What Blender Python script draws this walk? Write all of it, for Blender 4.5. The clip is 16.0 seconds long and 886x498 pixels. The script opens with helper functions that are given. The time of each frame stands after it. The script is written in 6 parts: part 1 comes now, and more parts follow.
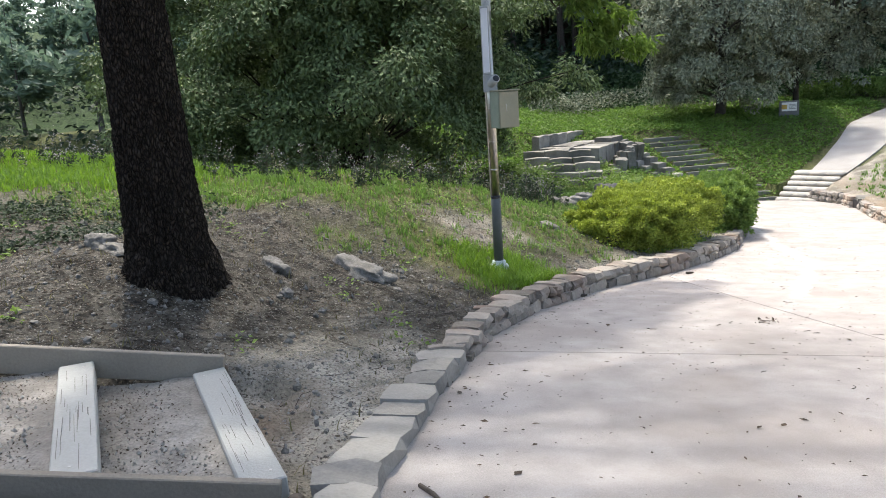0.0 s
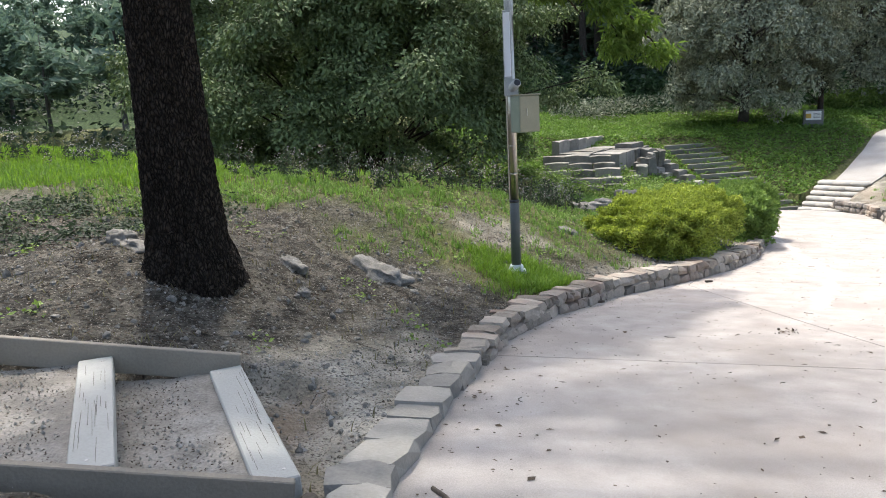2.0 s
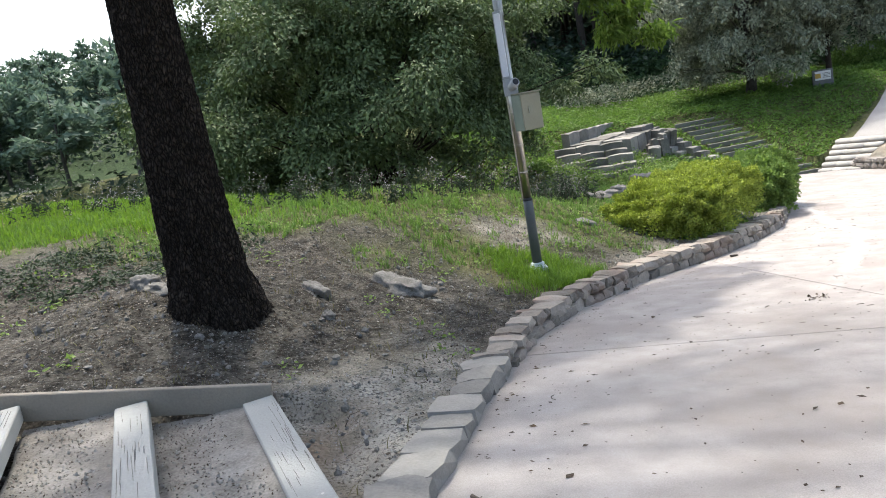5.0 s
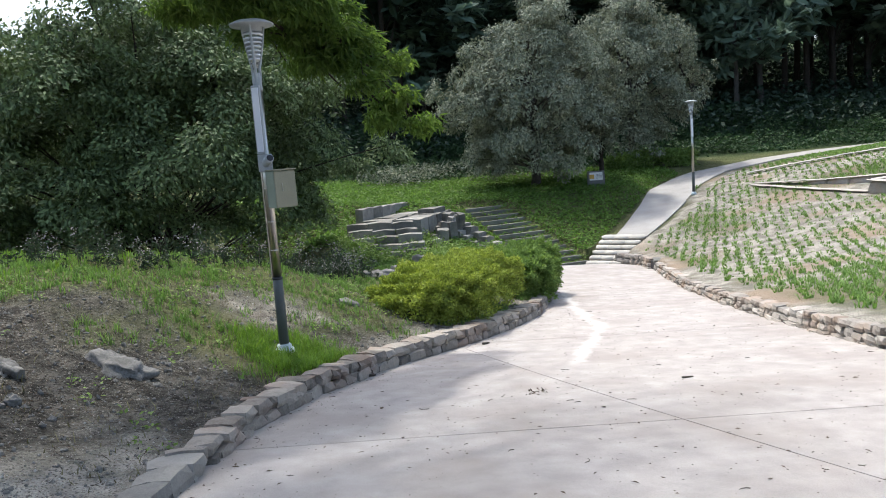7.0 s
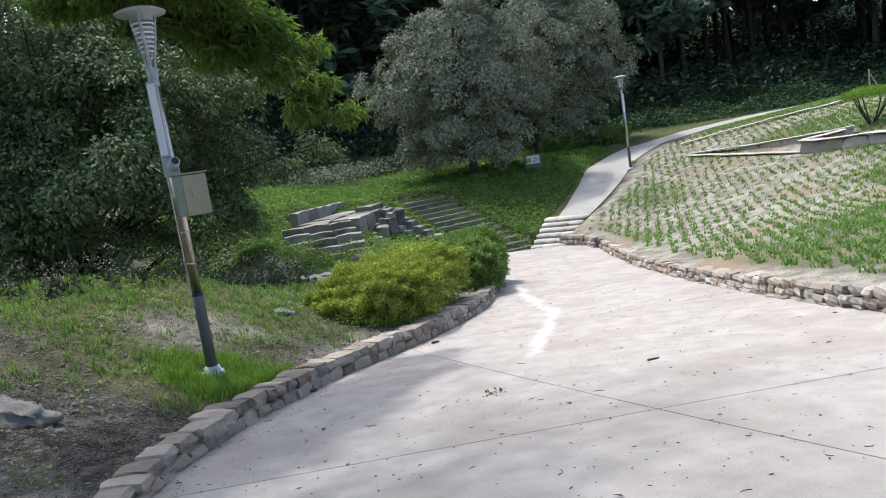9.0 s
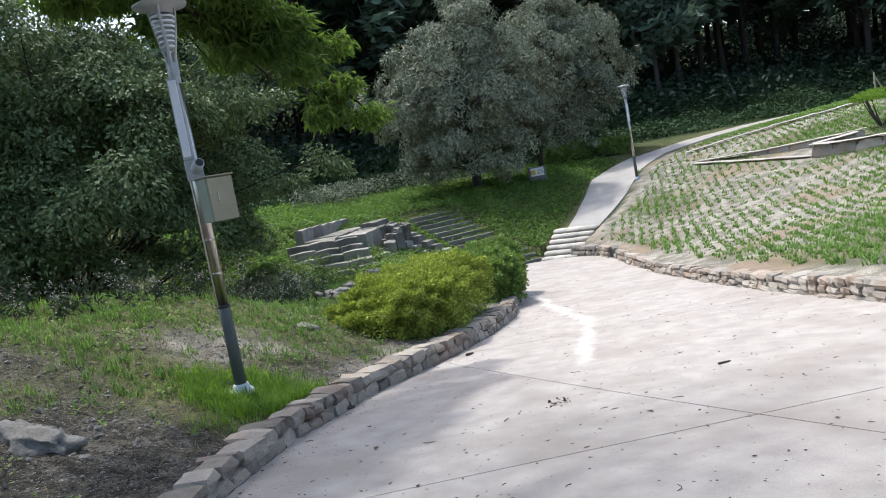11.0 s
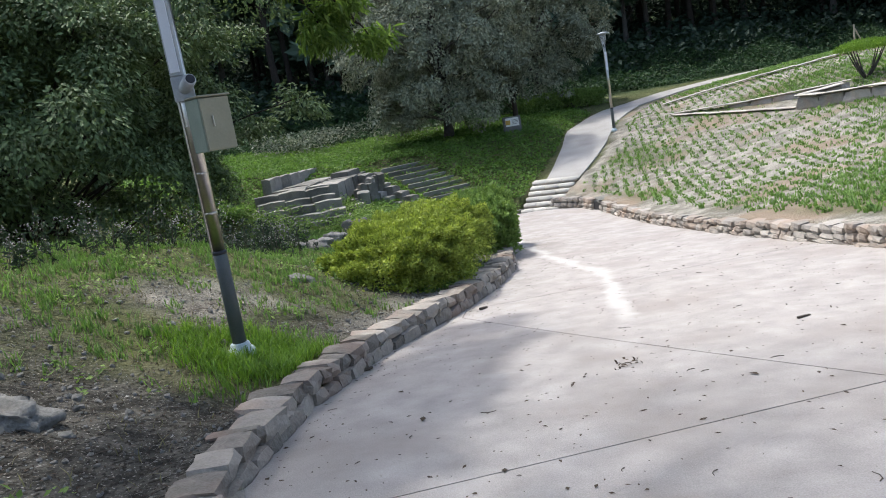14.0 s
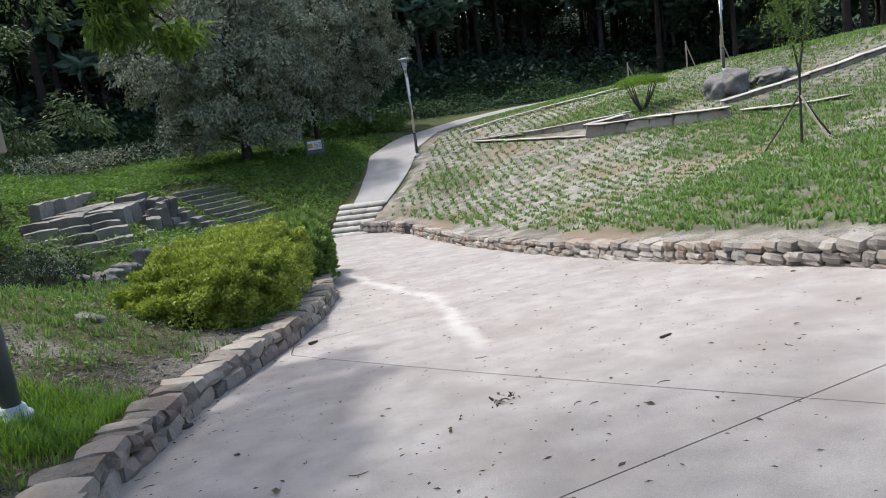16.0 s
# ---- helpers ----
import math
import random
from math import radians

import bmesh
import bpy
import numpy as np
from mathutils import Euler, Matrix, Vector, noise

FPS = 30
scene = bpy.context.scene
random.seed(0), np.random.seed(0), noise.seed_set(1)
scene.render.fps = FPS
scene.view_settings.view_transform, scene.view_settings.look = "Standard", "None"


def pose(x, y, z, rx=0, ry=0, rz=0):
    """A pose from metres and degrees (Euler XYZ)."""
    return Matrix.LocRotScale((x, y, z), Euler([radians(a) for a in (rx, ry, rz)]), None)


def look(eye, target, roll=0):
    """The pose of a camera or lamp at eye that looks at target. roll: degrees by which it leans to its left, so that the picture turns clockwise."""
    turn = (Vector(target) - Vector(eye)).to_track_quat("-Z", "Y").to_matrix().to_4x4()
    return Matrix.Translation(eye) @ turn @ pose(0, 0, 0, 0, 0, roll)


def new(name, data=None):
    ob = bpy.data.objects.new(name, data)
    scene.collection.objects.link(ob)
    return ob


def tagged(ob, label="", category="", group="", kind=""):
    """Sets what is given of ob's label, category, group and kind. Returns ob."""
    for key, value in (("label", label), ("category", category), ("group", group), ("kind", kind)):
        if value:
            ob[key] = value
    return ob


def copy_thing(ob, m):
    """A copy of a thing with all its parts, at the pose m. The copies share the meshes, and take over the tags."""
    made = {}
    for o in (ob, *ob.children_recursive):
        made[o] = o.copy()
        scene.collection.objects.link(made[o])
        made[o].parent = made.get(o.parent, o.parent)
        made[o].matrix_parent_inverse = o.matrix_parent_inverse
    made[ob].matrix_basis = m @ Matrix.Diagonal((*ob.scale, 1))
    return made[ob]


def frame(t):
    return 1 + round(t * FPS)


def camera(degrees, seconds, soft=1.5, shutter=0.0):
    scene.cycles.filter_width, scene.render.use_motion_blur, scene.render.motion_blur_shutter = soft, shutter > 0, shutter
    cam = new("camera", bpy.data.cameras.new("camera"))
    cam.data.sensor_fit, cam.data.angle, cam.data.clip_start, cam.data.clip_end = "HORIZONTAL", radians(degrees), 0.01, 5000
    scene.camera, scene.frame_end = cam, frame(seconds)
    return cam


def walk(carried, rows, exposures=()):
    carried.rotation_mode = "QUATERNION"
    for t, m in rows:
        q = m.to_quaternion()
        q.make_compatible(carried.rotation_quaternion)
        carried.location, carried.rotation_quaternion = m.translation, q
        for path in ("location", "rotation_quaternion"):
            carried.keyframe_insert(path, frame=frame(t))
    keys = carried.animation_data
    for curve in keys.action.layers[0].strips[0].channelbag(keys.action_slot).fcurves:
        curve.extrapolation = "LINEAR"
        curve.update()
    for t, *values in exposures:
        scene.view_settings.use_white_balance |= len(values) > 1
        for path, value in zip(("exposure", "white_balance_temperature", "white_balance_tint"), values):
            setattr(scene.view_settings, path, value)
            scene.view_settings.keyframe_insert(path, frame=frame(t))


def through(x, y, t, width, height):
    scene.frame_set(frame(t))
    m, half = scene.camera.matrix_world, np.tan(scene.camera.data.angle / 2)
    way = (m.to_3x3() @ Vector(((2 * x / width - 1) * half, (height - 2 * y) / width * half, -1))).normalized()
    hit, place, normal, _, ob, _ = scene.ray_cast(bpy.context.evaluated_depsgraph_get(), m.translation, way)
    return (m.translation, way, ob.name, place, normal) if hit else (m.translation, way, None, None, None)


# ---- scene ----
cam = camera(61.8, 16.0, soft=1.0)
PATH = [
    (0, (0.47, -0.336, 2.601), (0.296, 1.616, 2.199), -3.8),
    (0.5, (0.47, -0.336, 2.601), (0.26, 1.614, 2.21), -4.0),
    (1, (0.47, -0.336, 2.601), (0.251, 1.614, 2.213), -3.6),
    (1.5, (0.47, -0.336, 2.601), (0.245, 1.613, 2.211), -3.0),
    (2, (0.47, -0.336, 2.601), (0.249, 1.613, 2.21), -2.9),
    (2.5, (0.47, -0.336, 2.601), (0.244, 1.605, 2.173), -2.7),
    (3, (0.47, -0.336, 2.601), (0.268, 1.61, 2.185), -2.9),
    (3.5, (0.47, -0.336, 2.601), (0.223, 1.616, 2.243), -4.9),
    (3.7, (0.47, -0.336, 2.601), (0.206, 1.613, 2.24), -5.4),
    (5.8, (0.769, -0.343, 2.638), (0.493, 1.598, 2.245), -11.9),
    (6, (0.859, -0.325, 2.665), (0.54, 1.6, 2.224), -10.4),
    (6.5, (1.081, -0.297, 2.668), (0.998, 1.662, 2.272), -8.6),
    (7, (1.33, -0.127, 2.637), (1.575, 1.843, 2.391), -4.3),
    (7.5, (1.409, 0.228, 2.623), (1.922, 2.15, 2.418), -7.3),
    (8, (1.444, 0.276, 2.542), (2.106, 2.128, 2.183), -7.7),
    (8.5, (1.512, 0.466, 2.511), (1.919, 2.404, 2.233), -7.6),
    (8.7, (1.529, 0.537, 2.507), (1.932, 2.477, 2.233), -8.6),
    (10.8, (1.138, 1.264, 2.382), (1.485, 3.213, 2.101), -8.7),
    (11, (1.068, 1.319, 2.333), (1.485, 3.262, 2.107), -10.2),
    (11.5, (0.88, 1.476, 2.322), (1.268, 3.413, 2.009), -8.6),
    (12, (0.817, 1.716, 2.306), (1.094, 3.685, 2.09), -11.2),
    (12.5, (0.752, 1.924, 2.28), (1.142, 3.865, 2.0), -9.2),
    (13, (0.564, 2.055, 2.225), (1.174, 3.949, 2.019), -8.0),
    (13.5, (0.484, 2.264, 2.181), (0.978, 4.167, 1.814), -8.7),
    (14, (0.559, 2.543, 2.168), (1.068, 4.443, 1.806), -9.5),
    (14.3, (0.535, 2.657, 2.123), (1.243, 4.484, 1.723), -8.4),
    (14.5, (0.495, 2.734, 2.099), (1.246, 4.545, 1.705), -9.6),
    (15, (0.396, 2.97, 2.099), (1.277, 4.715, 1.677), -6.3),
    (15.5, (0.527, 3.258, 2.058), (1.39, 5.026, 1.702), -8.7),
    (16, (0.475, 3.5, 2.055), (1.49, 5.183, 1.681), -7.9),
]
walk(cam, [(t, look(eye, target, roll)) for t, eye, target, roll in PATH],
     exposures=((0.0, 1.55, 6750, 8), (3.7, 1.55, 6750, 8), (6.5, 1.38, 6400, 7), (8.0, 1.15, 6250, 7), (11.0, 1.2, 6250, 7), (13.0, 1.2, 6250, 7), (16.0, 0.9, 6250, 8)))

# ---- world and light ----
SUN_DIR = Vector((-0.16, 0.44, 0.88)).normalized()
world = bpy.data.worlds.new("sky")
scene.world = world
world.use_nodes = True
wn = world.node_tree.nodes
sky = wn.new("ShaderNodeTexSky")
sky.sky_type = "NISHITA"
sky.sun_disc = False
sky.sun_elevation = math.asin(SUN_DIR.z)
sky.sun_rotation = math.atan2(SUN_DIR.x, SUN_DIR.y)
sky.air_density, sky.dust_density, sky.ozone_density = 1.0, 4.0, 1.0
world.node_tree.links.new(sky.outputs[0], wn["Background"].inputs[0])
wn["Background"].inputs[1].default_value = 0.15
sun_data = bpy.data.lights.new("sun", "SUN")
sun_data.energy, sun_data.angle, sun_data.color = 1.75, radians(2.5), (1.0, 0.97, 0.92)
sun = new("sun", sun_data)
sun.matrix_world = look((0, 0, 40), Vector((0, 0, 40)) - SUN_DIR)

# ---- terrain ----
# the kerb of the road, from behind the camera to the far stairs and up beside them
KERB = np.array([(-0.9, -16), (-0.35, 0.0), (-0.17, 2.9), (-0.1, 4.2), (0.09, 5.8), (0.3, 7.0), (0.82, 8.4), (1.77, 10.0),
                 (3.2, 11.75), (4.2, 13.2), (5.1, 14.8), (6.1, 17.4), (7.0, 20.0), (7.6, 22.0), (8.3, 24.6), (8.8, 26.6), (6.4, 31.0), (5.4, 34.5), (4.5, 46)])
# the stone wall under the planted slope, then the edge of the far path
WALL = np.array([(9.6, -16), (8.3, 0.0), (7.95, 5.0), (7.92, 7.2), (8.1, 8.7), (8.5, 11.1), (9.0, 13.7), (9.55, 16.4), (10.0, 18.3), (10.6, 20.5), (11.15, 22.5), (11.6, 24.9),
                 (11.1, 26.3), (12.2, 26.9), (14.2, 28.6), (16.2, 30.9), (17.0, 32.3), (18.6, 34.2), (21.5, 36.4), (31.0, 39.8), (60.0, 42.0)])
RIDGE = np.array([(-60.0, 18.0), (-8.0, 14.2), (-2.5, 13.6), (0.4, 16.0), (1.2, 20.0), (0.9, 27.0), (0.2, 31.0), (-5.0, 36.5), (-60, 44)])
PATH_LINE = np.array([(11.6, 27.0), (13.4, 29.1), (15.3, 31.6), (17.2, 34.5), (20.6, 37.5), (30.0, 41.0), (60.0, 43.5)])


def near(line, X, Y):
    """Distance to a line, its side (+ left) and the nearest place on it."""
    best = np.full(X.shape, 1e9)
    side, nx, ny = np.zeros(X.shape), np.zeros(X.shape), np.zeros(X.shape)
    for (ax, ay), (bx, by) in zip(line[:-1], line[1:]):
        ux, uy = bx - ax, by - ay
        s = np.clip(((X - ax) * ux + (Y - ay) * uy) / (ux * ux + uy * uy), 0, 1)
        px, py = ax + s * ux, ay + s * uy
        d = np.hypot(X - px, Y - py)
        m = d < best - 1e-9
        best = np.where(m, d, best)
        side = np.where(m, np.sign(ux * (Y - ay) - uy * (X - ax)), side)
        nx, ny = np.where(m, px, nx), np.where(m, py, ny)
    return best, side, nx, ny


def smooth(v):
    v = np.clip(v, 0, 1)
    return v * v * (3 - 2 * v)


def road_z(x, y):
    y = np.clip(y, -16, 34)
    return 1.1528 - 0.0315 * x - 0.15273 * y + 0.002074 * y * y


def kerb_h(y):
    return np.interp(y, [4.0, 5.5, 7, 9, 12, 16, 24], [0.07, 0.11, 0.18, 0.21, 0.24, 0.2, 0.16])


def wall_h(y):
    return np.interp(y, [0, 5, 8, 12, 18, 26], [0.27, 0.27, 0.28, 0.24, 0.22, 0.36])


def bank(x, y):
    q = y - 26.6
    return -1.78 + 0.33 * np.clip(q, 0, 7) + 0.09 * np.clip(q - 7, 0, 10)


def path_z(x, y):
    t = (x - 10.6) * 0.66 + (y - 27.6) * 0.75
    return np.interp(t, [0, 3, 7, 12, 18, 26, 50], [-1.3, -0.75, -0.1, 0.6, 1.15, 1.5, 2.4])


def wob(X, Y, s, seed=0.0):
    """Smooth uneven ground, about -1 to 1."""
    a = np.sin(X * s + 1.3 * np.sin(Y * s * 0.7 + seed) + seed * 2.1)
    b = np.sin(Y * s * 1.13 + 1.7 * np.sin(X * s * 0.83 - seed) + seed)
    c = np.sin((X + Y) * s * 1.9 + seed * 3 + 1.1 * np.sin((X - Y) * s * 1.3))
    return (a + b + 0.6 * c) / 2.6


STAIR_AT, STAIR_U, STAIR_W = (-0.50, 2.785), (-0.989, -0.148), (-0.50, 0.866)


def stair_uw(X, Y):
    """Along and across the wooden stairs at the start of the walk."""
    dx, dy = X - STAIR_AT[0], Y - STAIR_AT[1]
    det = STAIR_U[0] * STAIR_W[1] - STAIR_U[1] * STAIR_W[0]
    return (dx * STAIR_W[1] - dy * STAIR_W[0]) / det, (STAIR_U[0] * dy - STAIR_U[1] * dx) / det


def edge_height(line, X, Y, height):
    """Height along a line carried smoothly out to the land beside it."""
    seg = np.hypot(*np.diff(line, axis=0).T)
    s = np.concatenate([[0], np.cumsum(seg)])
    q = np.arange(0, min(s[-1], 90), 0.6)
    ex, ey = np.interp(q, s, line[:, 0]), np.interp(q, s, line[:, 1])
    eh = height(ex, ey)
    num, den = np.zeros(X.shape), np.zeros(X.shape)
    for x, y, h in zip(ex, ey, eh):
        w = 1.0 / ((X - x) ** 2 + (Y - y) ** 2 + 0.05) ** 2
        num, den = num + w * h, den + w
    return num / den


def ground_z(X, Y):
    X, Y = np.asarray(X, float), np.asarray(Y, float)
    dk, sk, kx, ky = near(KERB, X, Y)
    dw, sw, wx, wy = near(WALL, X, Y)
    dr, sr, _, _ = near(RIDGE, X, Y)
    dp, _, px, py = near(PATH_LINE, X, Y)
    far = smooth((Y - 38) / 12)
    b = np.where(ky < 26.6, road_z(kx, ky) + kerb_h(ky), bank(kx, ky))
    k = np.interp(ky, [0, 4, 6, 9, 11, 13, 16, 20, 24, 27, 29, 32, 35], [0.55, 0.45, 0.72, 1.05, 1.0, 0.6, 0.55, 0.55, 0.5, 0.4, 0.2, 0.15, 0.3])
    rise = 0.33 * np.clip(dk - 0.6, 0, 3.2) + 0.09 * np.clip(dk - 3.8, 0, 9)
    left = b + k * rise + 0.05 * wob(X, Y, 1.7) * smooth(dk / 1.2) + 0.02 * wob(X, Y, 6.0, 2.0) * smooth(dk / 0.8)
    left = left + 0.2 * np.exp(-((X + 3.0) ** 2 + (Y - 6.5) ** 2) / 1.6) + 0.012 * wob(X, Y, 15.0, 4.0) * smooth(dk / 0.8)
    v = np.where(sr > 0, dr, -dr)
    left = left - 4.6 * smooth(v / 7.0) * (1 - far)
    wt = edge_height(WALL, X, Y, lambda x, y: np.where(y < 26.3, road_z(x, y) + wall_h(y), path_z(x, y) + 0.04))
    right = wt + 0.105 * np.clip(dw, 0, 26) + 0.05 * np.clip(dw - 26, 0, 30) + 0.06 * wob(X, Y, 0.55, 1.0) * smooth(dw / 3) + 0.015 * wob(X, Y, 4.0, 3.0)
    mid = bank(X, Y) + 0.06 * wob(X, Y, 0.9, 4.0)
    mid = mid + (path_z(px, py) - 0.03 - mid) * (1 - smooth((dp - 0.9) / 1.3))
    inside = np.where(Y < 26.6, road_z(X, Y) - 0.22, mid)
    z = np.where((sk > 0) & (dk > 0.06), left, np.where((sw < 0) & (dw > 0.06), right, inside))
    on_stairs = (np.abs((X - 9.25) + 0.2966 * (Y - 26.75)) < 1.2) & (Y > 26.6) & (Y < 33.2)
    z = np.where(on_stairs, np.minimum(z, -1.85 + 0.3305 * (Y - 26.75)), z)
    st, sw2 = (X - 10.75) * 0.70 + (Y - 26.5) * 0.71, (X - 10.75) * 0.71 - (Y - 26.5) * 0.70
    z = np.where((st > -0.5) & (st < 2.2) & (np.abs(sw2) < 0.85), np.minimum(z, -1.95 + 0.415 * st), z)
    u, w = stair_uw(X, Y)
    z = np.where((u > -0.35) & (u < 4.5) & (w > -0.15) & (w < 1.98), np.minimum(z, 0.62 + 0.14 * u), z)
    hill = 0.23 * np.clip(Y - 47 - 0.02 * np.abs(X), 0, 70) + 0.05 * np.clip(Y - 120, 0, 100)
    return z + hill + 0.25 * wob(X, Y, 0.22, 5.0) * smooth((Y - 44) / 10)
# ---- end of terrain ----

# ---- materials ----
def mat(name, dark, light, scale=6.0, rough=0.85, bump=0.3, fine=60.0, metal=0.0, stain=None, stain_scale=0.7, stain_amount=0.5, by="noise", spec=0.3):
    """Two colours mixed by coarse and fine noise, with relief; by='object' or 'island' adds a change from piece to piece."""
    m = bpy.data.materials.new(name)
    m.use_nodes = True
    nt = m.node_tree
    N, L = nt.nodes, nt.links
    bs = N["Principled BSDF"]
    tc = N.new("ShaderNodeTexCoord")
    geo = N.new("ShaderNodeNewGeometry")
    n1, n2 = N.new("ShaderNodeTexNoise"), N.new("ShaderNodeTexNoise")
    for n, sc, det in ((n1, scale, 6), (n2, fine, 4)):
        n.inputs["Scale"].default_value, n.inputs["Detail"].default_value = sc, det
        L.new(geo.outputs["Position"], n.inputs["Vector"])
    add = N.new("ShaderNodeMath"); add.operation = "ADD"
    half = N.new("ShaderNodeMath"); half.operation = "MULTIPLY"; half.inputs[1].default_value = 0.5
    L.new(n1.outputs[0], add.inputs[0]); L.new(n2.outputs[0], add.inputs[1]); L.new(add.outputs[0], half.inputs[0])
    ramp = N.new("ShaderNodeMapRange")
    ramp.inputs[1].default_value, ramp.inputs[2].default_value = 0.32, 0.68
    L.new(half.outputs[0], ramp.inputs[0])
    fac = ramp.outputs[0]
    if by != "noise":
        if by == "object":
            src = N.new("ShaderNodeObjectInfo").outputs["Random"]
        else:
            src = geo.outputs["Random Per Island"]
        mx = N.new("ShaderNodeMix"); mx.inputs[0].default_value = 0.6
        L.new(fac, mx.inputs[2]); L.new(src, mx.inputs[3])
        fac = mx.outputs[0]
    col = N.new("ShaderNodeMix"); col.data_type = "RGBA"
    col.inputs[6].default_value, col.inputs[7].default_value = (*dark, 1), (*light, 1)
    L.new(fac, col.inputs[0])
    out = col.outputs[2]
    if stain:
        n3 = N.new("ShaderNodeTexNoise")
        n3.inputs["Scale"].default_value, n3.inputs["Detail"].default_value = stain_scale, 5
        L.new(geo.outputs["Position"], n3.inputs["Vector"])
        r3 = N.new("ShaderNodeMapRange")
        r3.inputs[1].default_value, r3.inputs[2].default_value, r3.inputs[4].default_value = 0.48, 0.66, stain_amount
        L.new(n3.outputs[0], r3.inputs[0])
        c3 = N.new("ShaderNodeMix"); c3.data_type = "RGBA"
        c3.inputs[7].default_value = (*stain, 1)
        L.new(r3.outputs[0], c3.inputs[0]); L.new(out, c3.inputs[6])
        out = c3.outputs[2]
    L.new(out, bs.inputs["Base Color"])
    bs.inputs["Roughness"].default_value, bs.inputs["Metallic"].default_value = rough, metal
    bs.inputs["Specular IOR Level"].default_value = spec
    if bump:
        b = N.new("ShaderNodeBump")
        b.inputs["Strength"].default_value, b.inputs["Distance"].default_value = bump, 0.02
        L.new(half.outputs[0], b.inputs["Height"]); L.new(b.outputs[0], bs.inputs["Normal"])
    return m


def bark_mat(name, dark, light, scale):
    """Furrowed bark: long plates with dark cracks between them."""
    m = bpy.data.materials.new(name)
    m.use_nodes = True
    N, L = m.node_tree.nodes, m.node_tree.links
    bs = N["Principled BSDF"]
    geo = N.new("ShaderNodeNewGeometry")
    mp = N.new("ShaderNodeMapping"); mp.inputs["Scale"].default_value = (1, 1, 0.36)
    nz = N.new("ShaderNodeTexNoise"); nz.inputs["Scale"].default_value, nz.inputs["Detail"].default_value = 7, 6
    L.new(geo.outputs["Position"], nz.inputs["Vector"])
    bend = N.new("ShaderNodeVectorMath"); bend.operation = "MULTIPLY_ADD"
    bend.inputs[1].default_value = (0.09, 0.09, 0.09)
    L.new(nz.outputs["Color"], bend.inputs[0]); L.new(geo.outputs["Position"], bend.inputs[2])
    L.new(bend.outputs[0], mp.inputs["Vector"])
    vo = N.new("ShaderNodeTexVoronoi"); vo.feature = "DISTANCE_TO_EDGE"; vo.inputs["Scale"].default_value = scale
    L.new(mp.outputs[0], vo.inputs["Vector"])
    r = N.new("ShaderNodeMapRange"); r.inputs[1].default_value, r.inputs[2].default_value = 0.02, 0.3
    L.new(vo.outputs["Distance"], r.inputs[0])
    mu = N.new("ShaderNodeMath"); mu.operation = "MULTIPLY"
    r2 = N.new("ShaderNodeMapRange"); r2.inputs[1].default_value, r2.inputs[2].default_value, r2.inputs[3].default_value = 0.35, 0.65, 0.35
    L.new(nz.outputs[0], r2.inputs[0]); L.new(r.outputs[0], mu.inputs[0]); L.new(r2.outputs[0], mu.inputs[1])
    col = N.new("ShaderNodeMix"); col.data_type = "RGBA"
    col.inputs[6].default_value, col.inputs[7].default_value = (*dark, 1), (*light, 1)
    L.new(mu.outputs[0], col.inputs[0]); L.new(col.outputs[2], bs.inputs["Base Color"])
    bs.inputs["Roughness"].default_value, bs.inputs["Specular IOR Level"].default_value = 0.95, 0.15
    b = N.new("ShaderNodeBump"); b.inputs["Strength"].default_value, b.inputs["Distance"].default_value = 1.0, 0.03
    L.new(mu.outputs[0], b.inputs["Height"]); L.new(b.outputs[0], bs.inputs["Normal"])
    return m


def leaf_mat(name, dark, light, through=0.35, rough=0.65):
    """Leaves: colour from leaf to leaf, and light that shines through."""
    m = bpy.data.materials.new(name)
    m.use_nodes = True
    N, L = m.node_tree.nodes, m.node_tree.links
    bs = N["Principled BSDF"]
    geo = N.new("ShaderNodeNewGeometry")
    nz = N.new("ShaderNodeTexNoise"); nz.inputs["Scale"].default_value = 0.9
    L.new(geo.outputs["Position"], nz.inputs["Vector"])
    mx = N.new("ShaderNodeMix"); mx.inputs[0].default_value = 0.55
    L.new(nz.outputs[0], mx.inputs[2]); L.new(geo.outputs["Random Per Island"], mx.inputs[3])
    col = N.new("ShaderNodeMix"); col.data_type = "RGBA"
    col.inputs[6].default_value, col.inputs[7].default_value = (*dark, 1), (*light, 1)
    L.new(mx.outputs[0], col.inputs[0])
    L.new(col.outputs[2], bs.inputs["Base Color"])
    bs.inputs["Roughness"].default_value, bs.inputs["Specular IOR Level"].default_value = rough, 0.18
    tr = N.new("ShaderNodeBsdfTranslucent")
    hs = N.new("ShaderNodeHueSaturation"); hs.inputs["Saturation"].default_value, hs.inputs["Value"].default_value = 1.1, 1.3
    L.new(col.outputs[2], hs.inputs["Color"]); L.new(hs.outputs[0], tr.inputs["Color"])
    ms = N.new("ShaderNodeMixShader"); ms.inputs[0].default_value = through
    L.new(bs.outputs[0], ms.inputs[1]); L.new(tr.outputs[0], ms.inputs[2])
    L.new(ms.outputs[0], N["Material Output"].inputs["Surface"])
    return m


